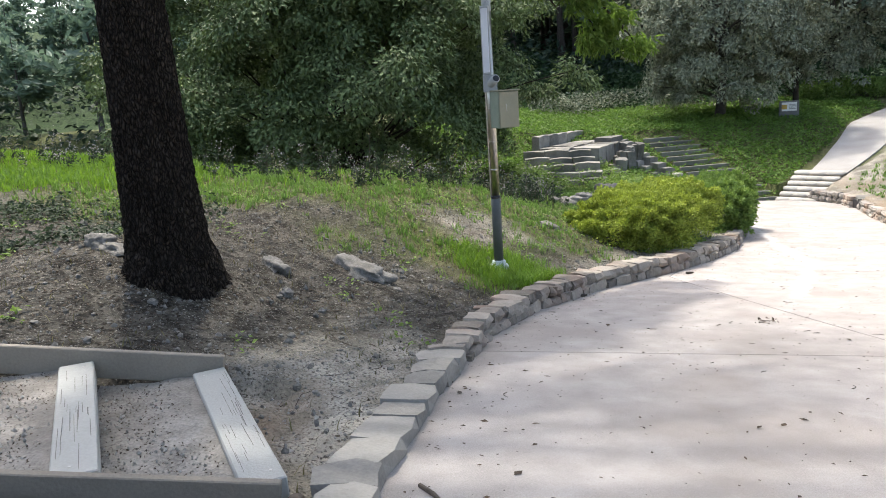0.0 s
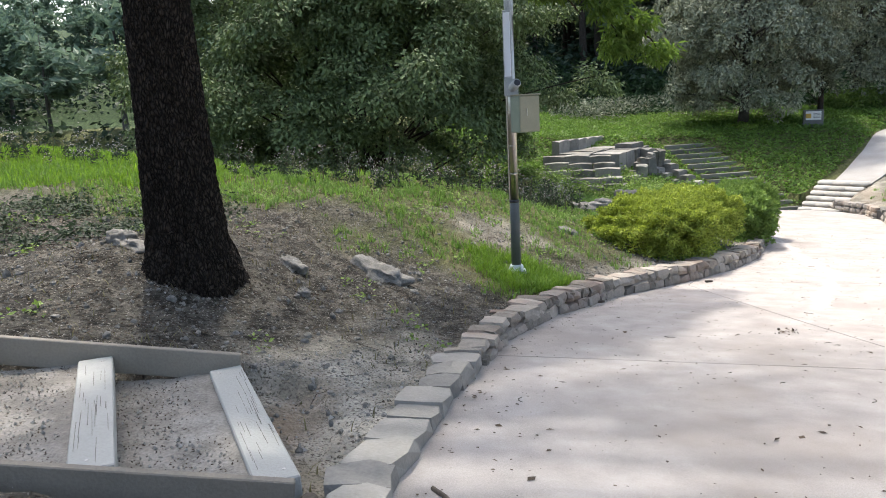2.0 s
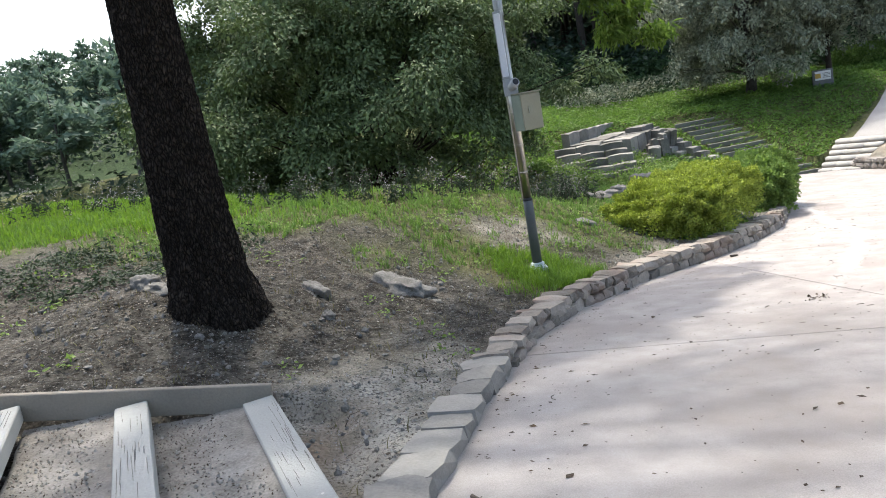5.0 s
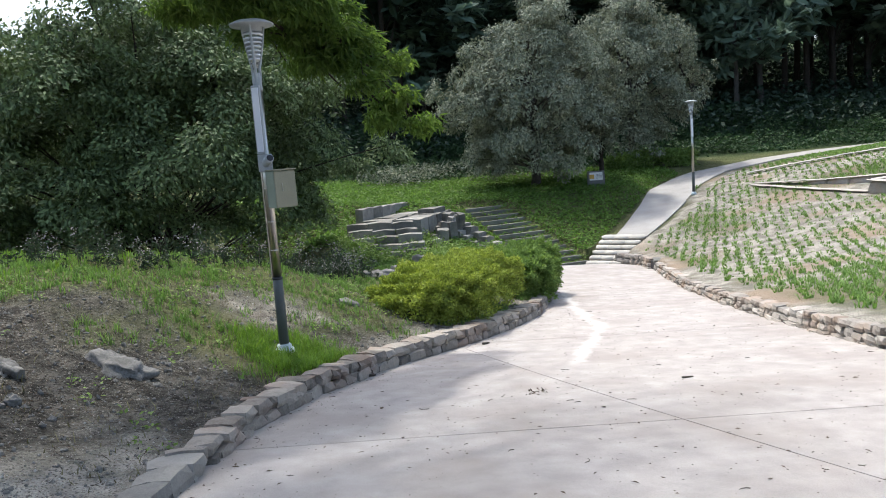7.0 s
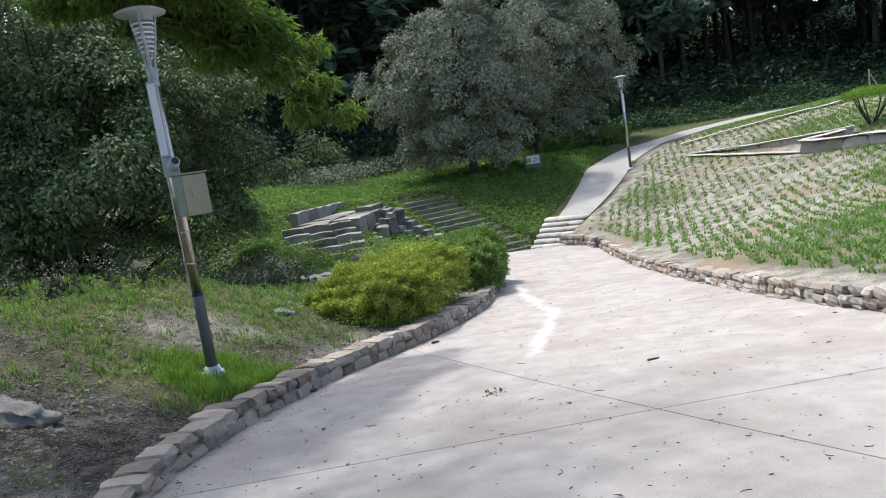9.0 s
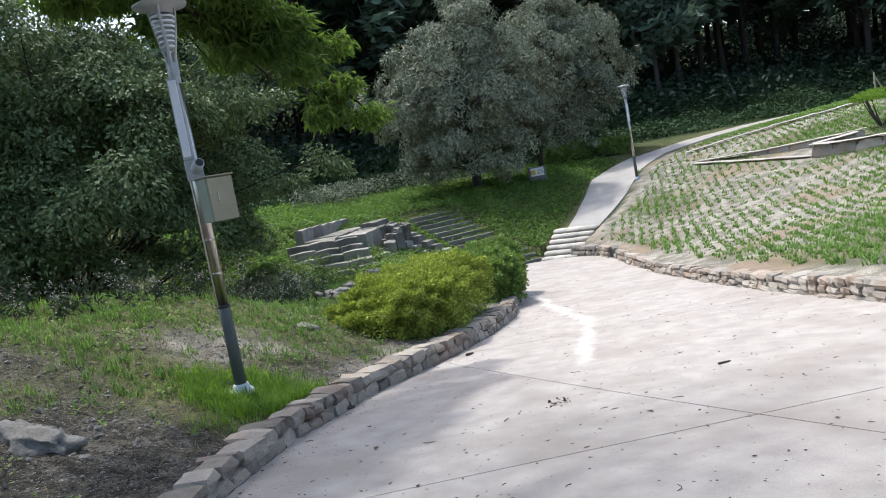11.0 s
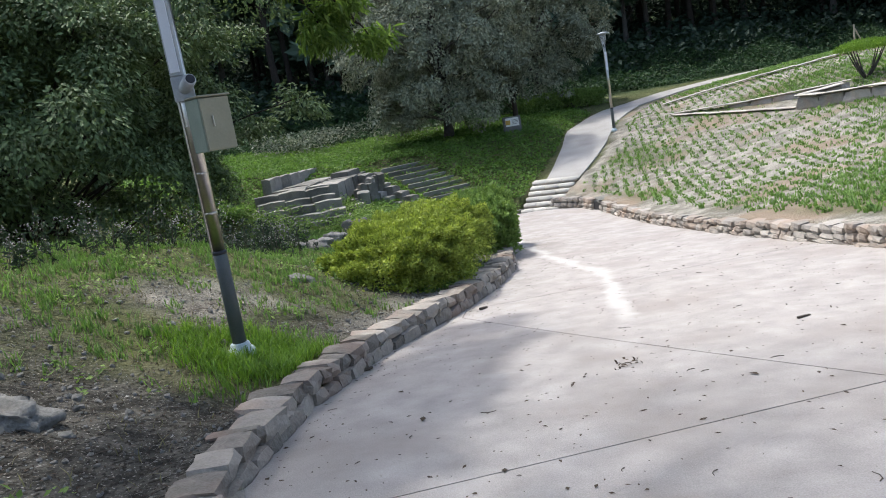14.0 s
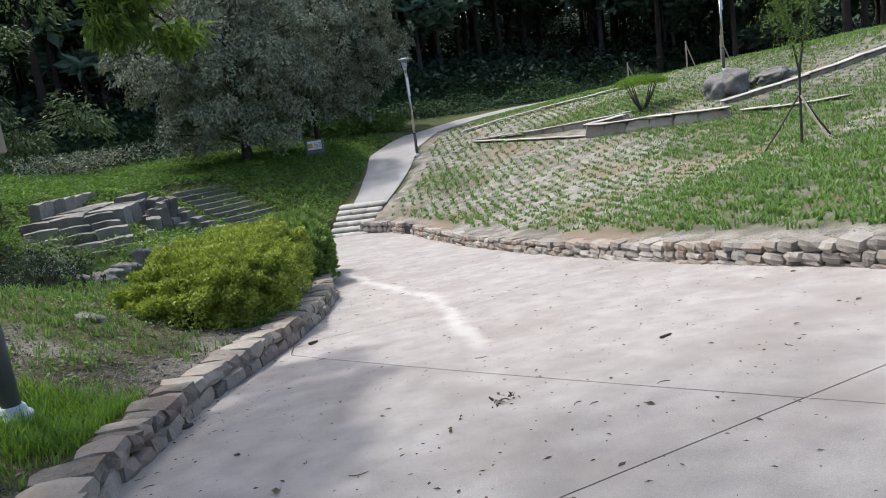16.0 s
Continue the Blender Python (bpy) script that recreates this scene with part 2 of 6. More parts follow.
M_ROAD = mat("concrete_paving", (0.245, 0.222, 0.205), (0.42, 0.388, 0.362), 3.4, 0.9, 0.3, 130, stain=(0.25, 0.215, 0.19), stain_scale=0.8, stain_amount=0.55)
M_PATH = mat("pale_concrete_path", (0.25, 0.235, 0.215), (0.38, 0.36, 0.335), 1.2, 0.9, 0.15, 60)
M_KERB = mat("kerb_stone", (0.09, 0.078, 0.064), (0.40, 0.355, 0.30), 9, 0.9, 0.9, 45, by="object", stain=(0.24, 0.15, 0.11), stain_scale=1.3, stain_amount=0.6)
M_WALLSTONE = mat("wall_stone", (0.13, 0.115, 0.098), (0.42, 0.385, 0.34), 7, 0.9, 0.9, 40, by="object", stain=(0.32, 0.20, 0.12), stain_scale=1.6, stain_amount=0.45)
M_JOINT_SHADE = mat("joint_shade", (0.06, 0.05, 0.045), (0.14, 0.12, 0.10), 8, 0.95, 0.3)
M_SLATE = mat("flagstone", (0.15, 0.142, 0.128), (0.35, 0.33, 0.295), 7, 0.85, 0.4, 50, by="object")
M_OLDSTONE = mat("weathered_concrete", (0.08, 0.076, 0.066), (0.38, 0.362, 0.325), 4.5, 0.92, 0.9, 30, by="object", stain=(0.07, 0.07, 0.06), stain_scale=1.0, stain_amount=0.7)
M_ROCK = mat("rock", (0.075, 0.072, 0.065), (0.25, 0.24, 0.222), 5, 0.9, 0.7, 40, stain=(0.15, 0.14, 0.12), stain_scale=3.0)
M_WOOD = mat("grey_timber", (0.33, 0.325, 0.295), (0.54, 0.535, 0.49), 3, 0.8, 0.35, 70, by="object")
M_RAIL = mat("brown_grey_timber", (0.16, 0.138, 0.11), (0.32, 0.28, 0.225), 3, 0.8, 0.35, 60, by="object")
M_RAIL2 = mat("mossy_grey_timber", (0.09, 0.09, 0.073), (0.20, 0.198, 0.165), 3, 0.85, 0.35, 50, by="object")
M_CRACK = mat("dark_wood_crack", (0.06, 0.055, 0.045), (0.12, 0.105, 0.085), 8, 0.9, 0)
M_SOIL = mat("grey_soil", (0.16, 0.146, 0.124), (0.38, 0.35, 0.308), 5, 0.95, 0.7, 50, stain=(0.12, 0.105, 0.09), stain_scale=2.2, stain_amount=0.6)
M_BARK = mat("dark_bark", (0.010, 0.008, 0.0065), (0.052, 0.040, 0.031), 11, 0.95, 1.0, 45)
M_OAKBARK = bark_mat("plated_oak_bark", (0.009, 0.007, 0.0055), (0.078, 0.061, 0.048), 38)
M_BARK2 = mat("grey_bark", (0.035, 0.031, 0.027), (0.095, 0.086, 0.075), 8, 0.95, 0.6, 30)
M_TWIG = mat("twig", (0.05, 0.04, 0.032), (0.11, 0.09, 0.07), 12, 0.9, 0.3)
M_STEEL = mat("brushed_steel", (0.42, 0.40, 0.37), (0.60, 0.57, 0.53), 14, 0.28, 0.02, 120, metal=1.0)
M_BLUEGREY = mat("bluish_grey_paint", (0.075, 0.085, 0.085), (0.11, 0.12, 0.12), 6, 0.5, 0.03, 80)
M_GREYPAINT = mat("light_grey_paint", (0.30, 0.32, 0.33), (0.42, 0.43, 0.44), 6, 0.5, 0.03, 80)
M_BASE = mat("pale_zinc", (0.34, 0.40, 0.42), (0.50, 0.56, 0.58), 10, 0.6, 0.1, 80)
M_BOX = mat("olive_beige_paint", (0.25, 0.235, 0.165), (0.31, 0.29, 0.21), 5, 0.5, 0.02, 60)
M_BOXSIDE = mat("green_grey_paint", (0.19, 0.22, 0.17), (0.25, 0.28, 0.22), 5, 0.5, 0.02, 60)
M_DARK = mat("dark_plastic_and_opening_shade", (0.012, 0.012, 0.014), (0.03, 0.03, 0.034), 10, 0.35, 0.02, 60)
M_DIFF = mat("milky_acrylic", (0.66, 0.67, 0.72), (0.74, 0.75, 0.80), 4, 0.35, 0.0)
M_WHITECON = mat("white_concrete", (0.62, 0.62, 0.61), (0.75, 0.75, 0.74), 3, 0.85, 0.15, 60)
M_CAP = mat("pale_cap_stone", (0.32, 0.30, 0.265), (0.48, 0.45, 0.405), 3, 0.9, 0.4, 30, by="object")
M_BOARD = mat("sign_grey", (0.10, 0.10, 0.10), (0.15, 0.15, 0.15), 4, 0.6, 0.02)
M_PANEL = mat("sign_panel_white", (0.60, 0.60, 0.58), (0.68, 0.68, 0.66), 4, 0.5, 0.0)
M_OCHRE = mat("sign_ochre", (0.42, 0.26, 0.05), (0.5, 0.32, 0.08), 4, 0.5, 0.0)
M_STAKE = mat("pale_stake", (0.26, 0.22, 0.17), (0.42, 0.37, 0.30), 6, 0.85, 0.2)
L_BIG = leaf_mat("layered_tree_leaf", (0.014, 0.026, 0.013), (0.20, 0.27, 0.115), 0.12)
L_OAK = leaf_mat("oak_leaf", (0.03, 0.06, 0.014), (0.16, 0.24, 0.055), 0.45)
L_OLIVE = leaf_mat("silver_leaf", (0.035, 0.043, 0.028), (0.35, 0.38, 0.265), 0.1)
# woodland leaf, paler and bluer: distance haze is mixed into its colour
L_HAZY_FOREST = leaf_mat("hazy_forest_leaf", (0.055, 0.09, 0.065), (0.19, 0.26, 0.18), 0.25)
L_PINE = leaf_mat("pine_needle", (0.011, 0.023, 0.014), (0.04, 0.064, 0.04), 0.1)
L_HEDGE = leaf_mat("hedge_leaf", (0.06, 0.09, 0.016), (0.45, 0.53, 0.105), 0.25)
L_SHRUB = leaf_mat("shrub_leaf", (0.065, 0.11, 0.026), (0.24, 0.345, 0.095), 0.3)
L_GRASS = leaf_mat("grass_blade", (0.06, 0.115, 0.026), (0.20, 0.32, 0.085), 0.35, 0.6)
L_DRY = leaf_mat("dry_grass_blade", (0.07, 0.066, 0.034), (0.18, 0.17, 0.085), 0.2, 0.7)
L_BRIGHT = leaf_mat("bright_grass_blade", (0.07, 0.135, 0.02), (0.20, 0.32, 0.055), 0.4, 0.55)
L_WEED = leaf_mat("weed_leaf", (0.014, 0.025, 0.015), (0.055, 0.08, 0.042), 0.2)
L_FLOWER = leaf_mat("pale_flower_head", (0.22, 0.20, 0.20), (0.46, 0.42, 0.42), 0.2)
L_UNDER = leaf_mat("undergrowth_leaf", (0.014, 0.032, 0.014), (0.055, 0.10, 0.04), 0.25)


def ground_material():
    """Soil, with grass growing where the mown plateau, the banks and the far lawn are."""
    m = bpy.data.materials.new("ground")
    m.use_nodes = True
    N, L = m.node_tree.nodes, m.node_tree.links
    bs = N["Principled BSDF"]
    geo = N.new("ShaderNodeNewGeometry")

    def noise_tex(s, d=5):
        n = N.new("ShaderNodeTexNoise")
        n.inputs["Scale"].default_value, n.inputs["Detail"].default_value = s, d
        L.new(geo.outputs["Position"], n.inputs["Vector"])
        return n.outputs[0]

    def rng(src, a, b, c=0.0, d=1.0):
        r = N.new("ShaderNodeMapRange")
        for i, q in zip((1, 2, 3, 4), (a, b, c, d)):
            r.inputs[i].default_value = q
        L.new(src, r.inputs[0])
        return r.outputs[0]

    def mix(f, a, b):
        c = N.new("ShaderNodeMix"); c.data_type = "RGBA"
        for i, q in ((0, f), (6, a), (7, b)):
            if isinstance(q, tuple):
                c.inputs[i].default_value = (*q, 1)
            else:
                L.new(q, c.inputs[i])
        return c.outputs[2]

    soil = mix(rng(noise_tex(5.5, 10), 0.36, 0.64), (0.022, 0.020, 0.016), (0.105, 0.096, 0.08))
    soil = mix(rng(noise_tex(55, 4), 0.60, 0.68), soil, (0.27, 0.255, 0.225))
    soil = mix(rng(noise_tex(26, 5), 0.54, 0.62), soil, (0.024, 0.020, 0.015))
    sandy = mix(rng(noise_tex(2.2, 6), 0.4, 0.6), (0.19, 0.176, 0.146), (0.37, 0.345, 0.295))
    sandy = mix(rng(noise_tex(48, 5), 0.53, 0.64), sandy, (0.09, 0.08, 0.066))
    sandy = mix(rng(noise_tex(0.35, 3), 0.52, 0.64), sandy, (0.25, 0.195, 0.145))
    turf = mix(rng(noise_tex(9, 6), 0.35, 0.65), (0.045, 0.052, 0.018), (0.105, 0.12, 0.04))
    turf = mix(rng(noise_tex(1.1, 4), 0.5, 0.7), turf, (0.13, 0.125, 0.06))
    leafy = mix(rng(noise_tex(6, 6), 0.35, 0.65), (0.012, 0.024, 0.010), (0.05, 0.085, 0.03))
    at = N.new("ShaderNodeAttribute"); at.attribute_name = "cover"
    sep = N.new("ShaderNodeSeparateColor"); L.new(at.outputs["Color"], sep.inputs[0])
    col = mix(sep.outputs[0], soil, turf)
    col = mix(sep.outputs[1], col, sandy)
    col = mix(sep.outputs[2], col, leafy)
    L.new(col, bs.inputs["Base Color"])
    bs.inputs["Roughness"].default_value, bs.inputs["Specular IOR Level"].default_value = 0.95, 0.15
    b = N.new("ShaderNodeBump"); b.inputs["Strength"].default_value, b.inputs["Distance"].default_value = 1.0, 0.05
    L.new(noise_tex(26, 10), b.inputs["Height"]); L.new(b.outputs[0], bs.inputs["Normal"])
    return m


# ---- mesh helpers ----
def mesh_np(name, verts, faces, material, smooth_shade=False):
    """A mesh from arrays of places and of faces with all the same number of corners."""
    verts, faces = np.asarray(verts, np.float32), np.asarray(faces, np.int32)
    me = bpy.data.meshes.new(name)
    n, k = faces.shape
    me.vertices.add(len(verts)); me.vertices.foreach_set("co", verts.ravel())
    me.loops.add(n * k); me.loops.foreach_set("vertex_index", faces.ravel())
    me.polygons.add(n)
    me.polygons.foreach_set("loop_start", np.arange(n, dtype=np.int32) * k)
    me.polygons.foreach_set("loop_total", np.full(n, k, np.int32))
    me.polygons.foreach_set("use_smooth", np.full(n, smooth_shade, bool))
    me.update(calc_edges=True)
    me.materials.append(material)
    return me


def part(name, data, material=None, parent=None, label=""):
    """Links a bmesh or a mesh as one object, under its thing if it has one."""
    if isinstance(data, bmesh.types.BMesh):
        me = bpy.data.meshes.new(name)
        data.to_mesh(me); data.free()
        me.materials.append(material)
    else:
        me = data
    ob = new(name, me)
    if parent is not None:
        ob.parent = parent
    if label:
        ob["label"] = label
    return ob


def thing(name, at=(0, 0, 0), label="", category="", group="", kind="", rz=0.0):
    e = new(name)
    e.empty_display_size = 0.1
    e.matrix_basis = pose(*at, 0, 0, rz)
    return tagged(e, label, category, group, kind)


def box_bm(sx, sy, sz, at=(0, 0, 0), bevel=0.01, rough=0.0, m=None, seed=0):
    """A bevelled box on its base; rough shifts its corners."""
    bm = bmesh.new()
    bmesh.ops.create_cube(bm, size=1.0, matrix=Matrix.Translation((at[0], at[1], at[2] + sz / 2)) @ Matrix.Diagonal((sx, sy, sz, 1)))
    if bevel:
        bmesh.ops.bevel(bm, geom=bm.edges[:], offset=bevel, segments=1, affect="EDGES")
    if rough:
        r = random.Random(seed)
        for v in bm.verts:
            v.co += Vector((r.uniform(-1, 1), r.uniform(-1, 1), r.uniform(-1, 1))) * rough
    if m is not None:
        bm.transform(m)
    return bm


def lathe_bm(profile, sides=24, m=None):
    """A turned body from (radius, height) pairs."""
    bm = bmesh.new()
    rings = [[bm.verts.new((r * math.cos(2 * math.pi * i / sides), r * math.sin(2 * math.pi * i / sides), h)) for i in range(sides)] for r, h in profile]
    for a, b in zip(rings, rings[1:]):
        for i in range(sides):
            f = bm.faces.new((a[i], a[(i + 1) % sides], b[(i + 1) % sides], b[i]))
            f.smooth = True
    bm.faces.new(rings[0][::-1]); bm.faces.new(rings[-1])
    if m is not None:
        bm.transform(m)
    return bm


def tube_np(pts, radii, sides=8, wobble=0.0, seed=0):
    """Places and faces of a tapered tube along a line."""
    pts = np.asarray(pts, float)
    r = np.random.RandomState(seed)
    tang = np.gradient(pts, axis=0)
    tang /= np.linalg.norm(tang, axis=1)[:, None] + 1e-9
    ref = np.where(np.abs(tang[:, 2:3]) > 0.9, np.array([[1.0, 0, 0]]), np.array([[0, 0, 1.0]]))
    a = np.cross(tang, ref); a /= np.linalg.norm(a, axis=1)[:, None]
    b = np.cross(tang, a)
    ang = np.linspace(0, 2 * np.pi, sides, endpoint=False)
    rad = np.asarray(radii, float)[:, None] * (1 + wobble * r.uniform(-1, 1, (len(pts), sides)))
    v = pts[:, None] + rad[..., None] * (np.cos(ang)[None, :, None] * a[:, None] + np.sin(ang)[None, :, None] * b[:, None])
    i, j = np.meshgrid(np.arange(len(pts) - 1), np.arange(sides), indexing="ij")
    k = (j + 1) % sides
    f = np.stack([i * sides + j, i * sides + k, (i + 1) * sides + k, (i + 1) * sides + j], -1).reshape(-1, 4)
    return v.reshape(-1, 3), f


def join_np(pieces):
    vs, fs, n = [], [], 0
    for v, f in pieces:
        vs.append(v); fs.append(np.asarray(f) + n); n += len(v)
    return np.concatenate(vs), np.concatenate(fs)


def leaves_np(at, length, width, rng, up=0.5, droop=0.0, out=None):
    """One four-cornered folded leaf at each place."""
    n = len(at)
    d = rng.normal(size=(n, 3))
    if out is not None:
        d += out
    d[:, 2] = d[:, 2] * (1 - up) - droop
    d /= np.linalg.norm(d, axis=1)[:, None] + 1e-9
    nrm = rng.normal(size=(n, 3)) * (1 - up)
    nrm[:, 2] += up * 2
    s = np.cross(d, nrm); s /= np.linalg.norm(s, axis=1)[:, None] + 1e-9
    nn = np.cross(s, d)
    ln = length * rng.uniform(0.65, 1.3, (n, 1)); wd = width * rng.uniform(0.7, 1.25, (n, 1))
    mid = at + d * ln * 0.45 - nn * wd * 0.15
    v = np.stack([at, mid + s * wd * 0.5 + nn * wd * 0.2, at + d * ln - nn * ln * 0.12, mid - s * wd * 0.5 + nn * wd * 0.2], 1).reshape(-1, 3)
    return v, np.arange(n * 4).reshape(-1, 4)


def clump_np(centre, radii, n, rng, shell=0.5):
    """Places in an ellipsoid, more of them near its skin."""
    d = rng.normal(size=(n, 3)); d /= np.linalg.norm(d, axis=1)[:, None]
    r = rng.uniform(shell, 1.0, (n, 1)) ** 0.7
    return np.asarray(centre) + d * r * np.asarray(radii)


def blades_np(x, y, z, height, rng, width=0.008, lean=0.5):
    """Grass: one narrow bent blade of two faces at each place."""
    n = len(x)
    a = rng.uniform(0, 2 * np.pi, n)
    h = height * rng.uniform(0.5, 1.25, n)
    le = h * lean * rng.uniform(0.2, 1.0, n)
    p = np.stack([x, y, z - 0.01], 1)
    s = np.stack([np.cos(a + 1.57), np.sin(a + 1.57), 0 * a], 1) * (width * rng.uniform(0.6, 1.3, n))[:, None]
    f = np.stack([np.cos(a), np.sin(a), 0 * a], 1)
    midp = p + f * (le * 0.35)[:, None] + np.stack([0 * a, 0 * a, h * 0.6], 1)
    tip = p + f * le[:, None] + np.stack([0 * a, 0 * a, h], 1)
    v = np.stack([p - s, p + s, midp + s * 0.8, midp - s * 0.8, tip], 1).reshape(-1, 3)
    o = np.arange(n)[:, None] * 5
    t = np.concatenate([o + np.array([[0, 1, 2]]), o + np.array([[0, 2, 3]]), o + np.array([[3, 2, 4]])])
    return v, t


# ---- ground ----
def axis(dense0, dense1, step, lo, hi, grow=1.13):
    a = list(np.arange(dense0, dense1 + 1e-6, step))
    s, q = step, dense1
    while q < hi:
        s = min(s * grow, 25); q += s; a.append(q)
    s, q = step, dense0
    while q > lo:
        s = min(s * grow, 25); q -= s; a.insert(0, q)
    return np.array(a)


def build_ground():
    gx, gy = axis(-7, 13, 0.13, -420, 420), axis(-1, 29, 0.13, -200, 620)
    X, Y = np.meshgrid(gx, gy)
    Z = ground_z(X, Y)
    v = np.stack([X, Y, Z], -1).reshape(-1, 3)
    ny, nx = X.shape
    i, j = np.meshgrid(np.arange(ny - 1), np.arange(nx - 1), indexing="ij")
    f = np.stack([i * nx + j, i * nx + j + 1, (i + 1) * nx + j + 1, (i + 1) * nx + j], -1).reshape(-1, 4)
    me = mesh_np("ground", v, f, ground_material(), True)
    turf, sand, wood = cover(X, Y)
    at = me.color_attributes.new("cover", "FLOAT_COLOR", "POINT")
    rgba = np.stack([turf, sand, wood, np.ones_like(turf)], -1).reshape(-1).astype(np.float32)
    at.data.foreach_set("color", rgba)
    tagged(part("ground", me), "grey soil ground with patchy grass and planted slopes", "ground", kind="structure")


def cover(X, Y):
    """How much turf, pale sandy soil and leafy forest floor the ground has at a place."""
    dk, sk, kx, ky = near(KERB, X, Y)
    dw, sw, wx, wy = near(WALL, X, Y)
    dr, sr, _, _ = near(RIDGE, X, Y)
    v = np.where(sr > 0, dr, -dr)
    w1 = 0.5 + 0.5 * wob(X, Y, 1.4, 7.0)
    ridge_grass = smooth((v + 5.0 + 2.6 * (w1 - 0.5)) / 1.8)
    bald = np.exp(-((X + 0.1) ** 2 / 0.8 + (Y - 11.3) ** 2 / 0.5))
    late = smooth((ky - 10.5) / 3.0) * smooth((dk - 0.7) / 0.8)
    turf = np.clip(np.maximum(ridge_grass, late * (0.45 + 0.5 * w1)) - 0.8 * bald, 0, 1)
    patch = smooth(1.4 - np.hypot((X - 0.55) / 0.95, (Y - 9.35) / 0.95))
    turf = np.where(sk > 0, np.maximum(turf, patch), 0.25)
    turf = np.where((Y > 27) & (sk > 0), 0.95, turf)
    right = (sw < 0) & (dw > 0.05)
    green = smooth(1.6 * wob(X, Y, 0.42, 2.0) - 0.012 * (Y - 10) + 0.5 + 0.5 * smooth((14 - Y) / 6))
    sand = np.where(right, (0.92 - 0.5 * green * smooth((dw - 0.35) / 0.4)) * (1 - 0.3 * smooth((dw - 9) / 4)), 0.0)
    turf = np.where(right, 0.8 - 0.55 * smooth((dw - 9) / 4), turf)
    midbank = (sk <= 0) & (sw >= 0) & (Y > 26.6)
    turf = np.where(midbank, 0.9, turf)
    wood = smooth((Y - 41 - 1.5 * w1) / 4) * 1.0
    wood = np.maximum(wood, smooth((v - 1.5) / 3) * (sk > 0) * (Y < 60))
    worn = 1.0 * smooth(1.4 - np.hypot((X + 0.72) / 0.85, (Y - 4.3) / 1.9) + 0.25 * wob(X, Y, 3.0, 5.0))
    strip = 0.75 * smooth((1.0 - dk + 0.3 * wob(X, Y, 2.6, 3.0)) / 0.5) * smooth((ky - 9.8) / 1.0) * smooth((19 - ky) / 3)
    bare = 0.7 * smooth(1.2 - np.hypot((X - 0.1) / 1.1, (Y - 11.3) / 0.75) + 0.3 * wob(X, Y, 3.3, 1.0))
    worn = np.maximum(worn, np.maximum(strip, bare))
    sand = np.maximum(sand, worn * (sk > 0))
    return turf, sand * (1 - wood), wood


build_ground()

# ---- road slabs ----
def edge_x(line, y):
    return np.interp(y, line[:, 1], line[:, 0])


KERB_R, WALL_R = KERB[:16], WALL[:13]
SKEW = 0.088


def slab(v0, v1, left, right, name="slab"):
    """One cast slab between two joints; left and right give its sides."""
    gap = 0.006
    n, k = max(2, int((v1 - v0) / 0.5)), 12
    vs = []
    for v in np.linspace(v0 + gap, v1 - gap, n + 1):
        a, b = left(v) + gap, right(v) - gap
        for x in np.linspace(a, b, k + 1):
            y = v - SKEW * x
            vs.append((x, y, float(road_z(x, y))))
    top = np.array(vs)
    low = top - np.array([0, 0, 0.15])
    q = (n + 1) * (k + 1)
    idx = np.arange(q).reshape(n + 1, k + 1)
    f = np.stack([idx[:-1, :-1], idx[:-1, 1:], idx[1:, 1:], idx[1:, :-1]], -1).reshape(-1, 4)
    ring = np.concatenate([idx[0, :], idx[1:, -1], idx[-1, -2::-1], idx[-2:0:-1, 0]])
    nxt = np.roll(ring, -1)
    side = np.stack([nxt, ring, ring + q, nxt + q], -1)
    return mesh_np(name, np.concatenate([top, low]), np.concatenate([f, side]), M_ROADX)


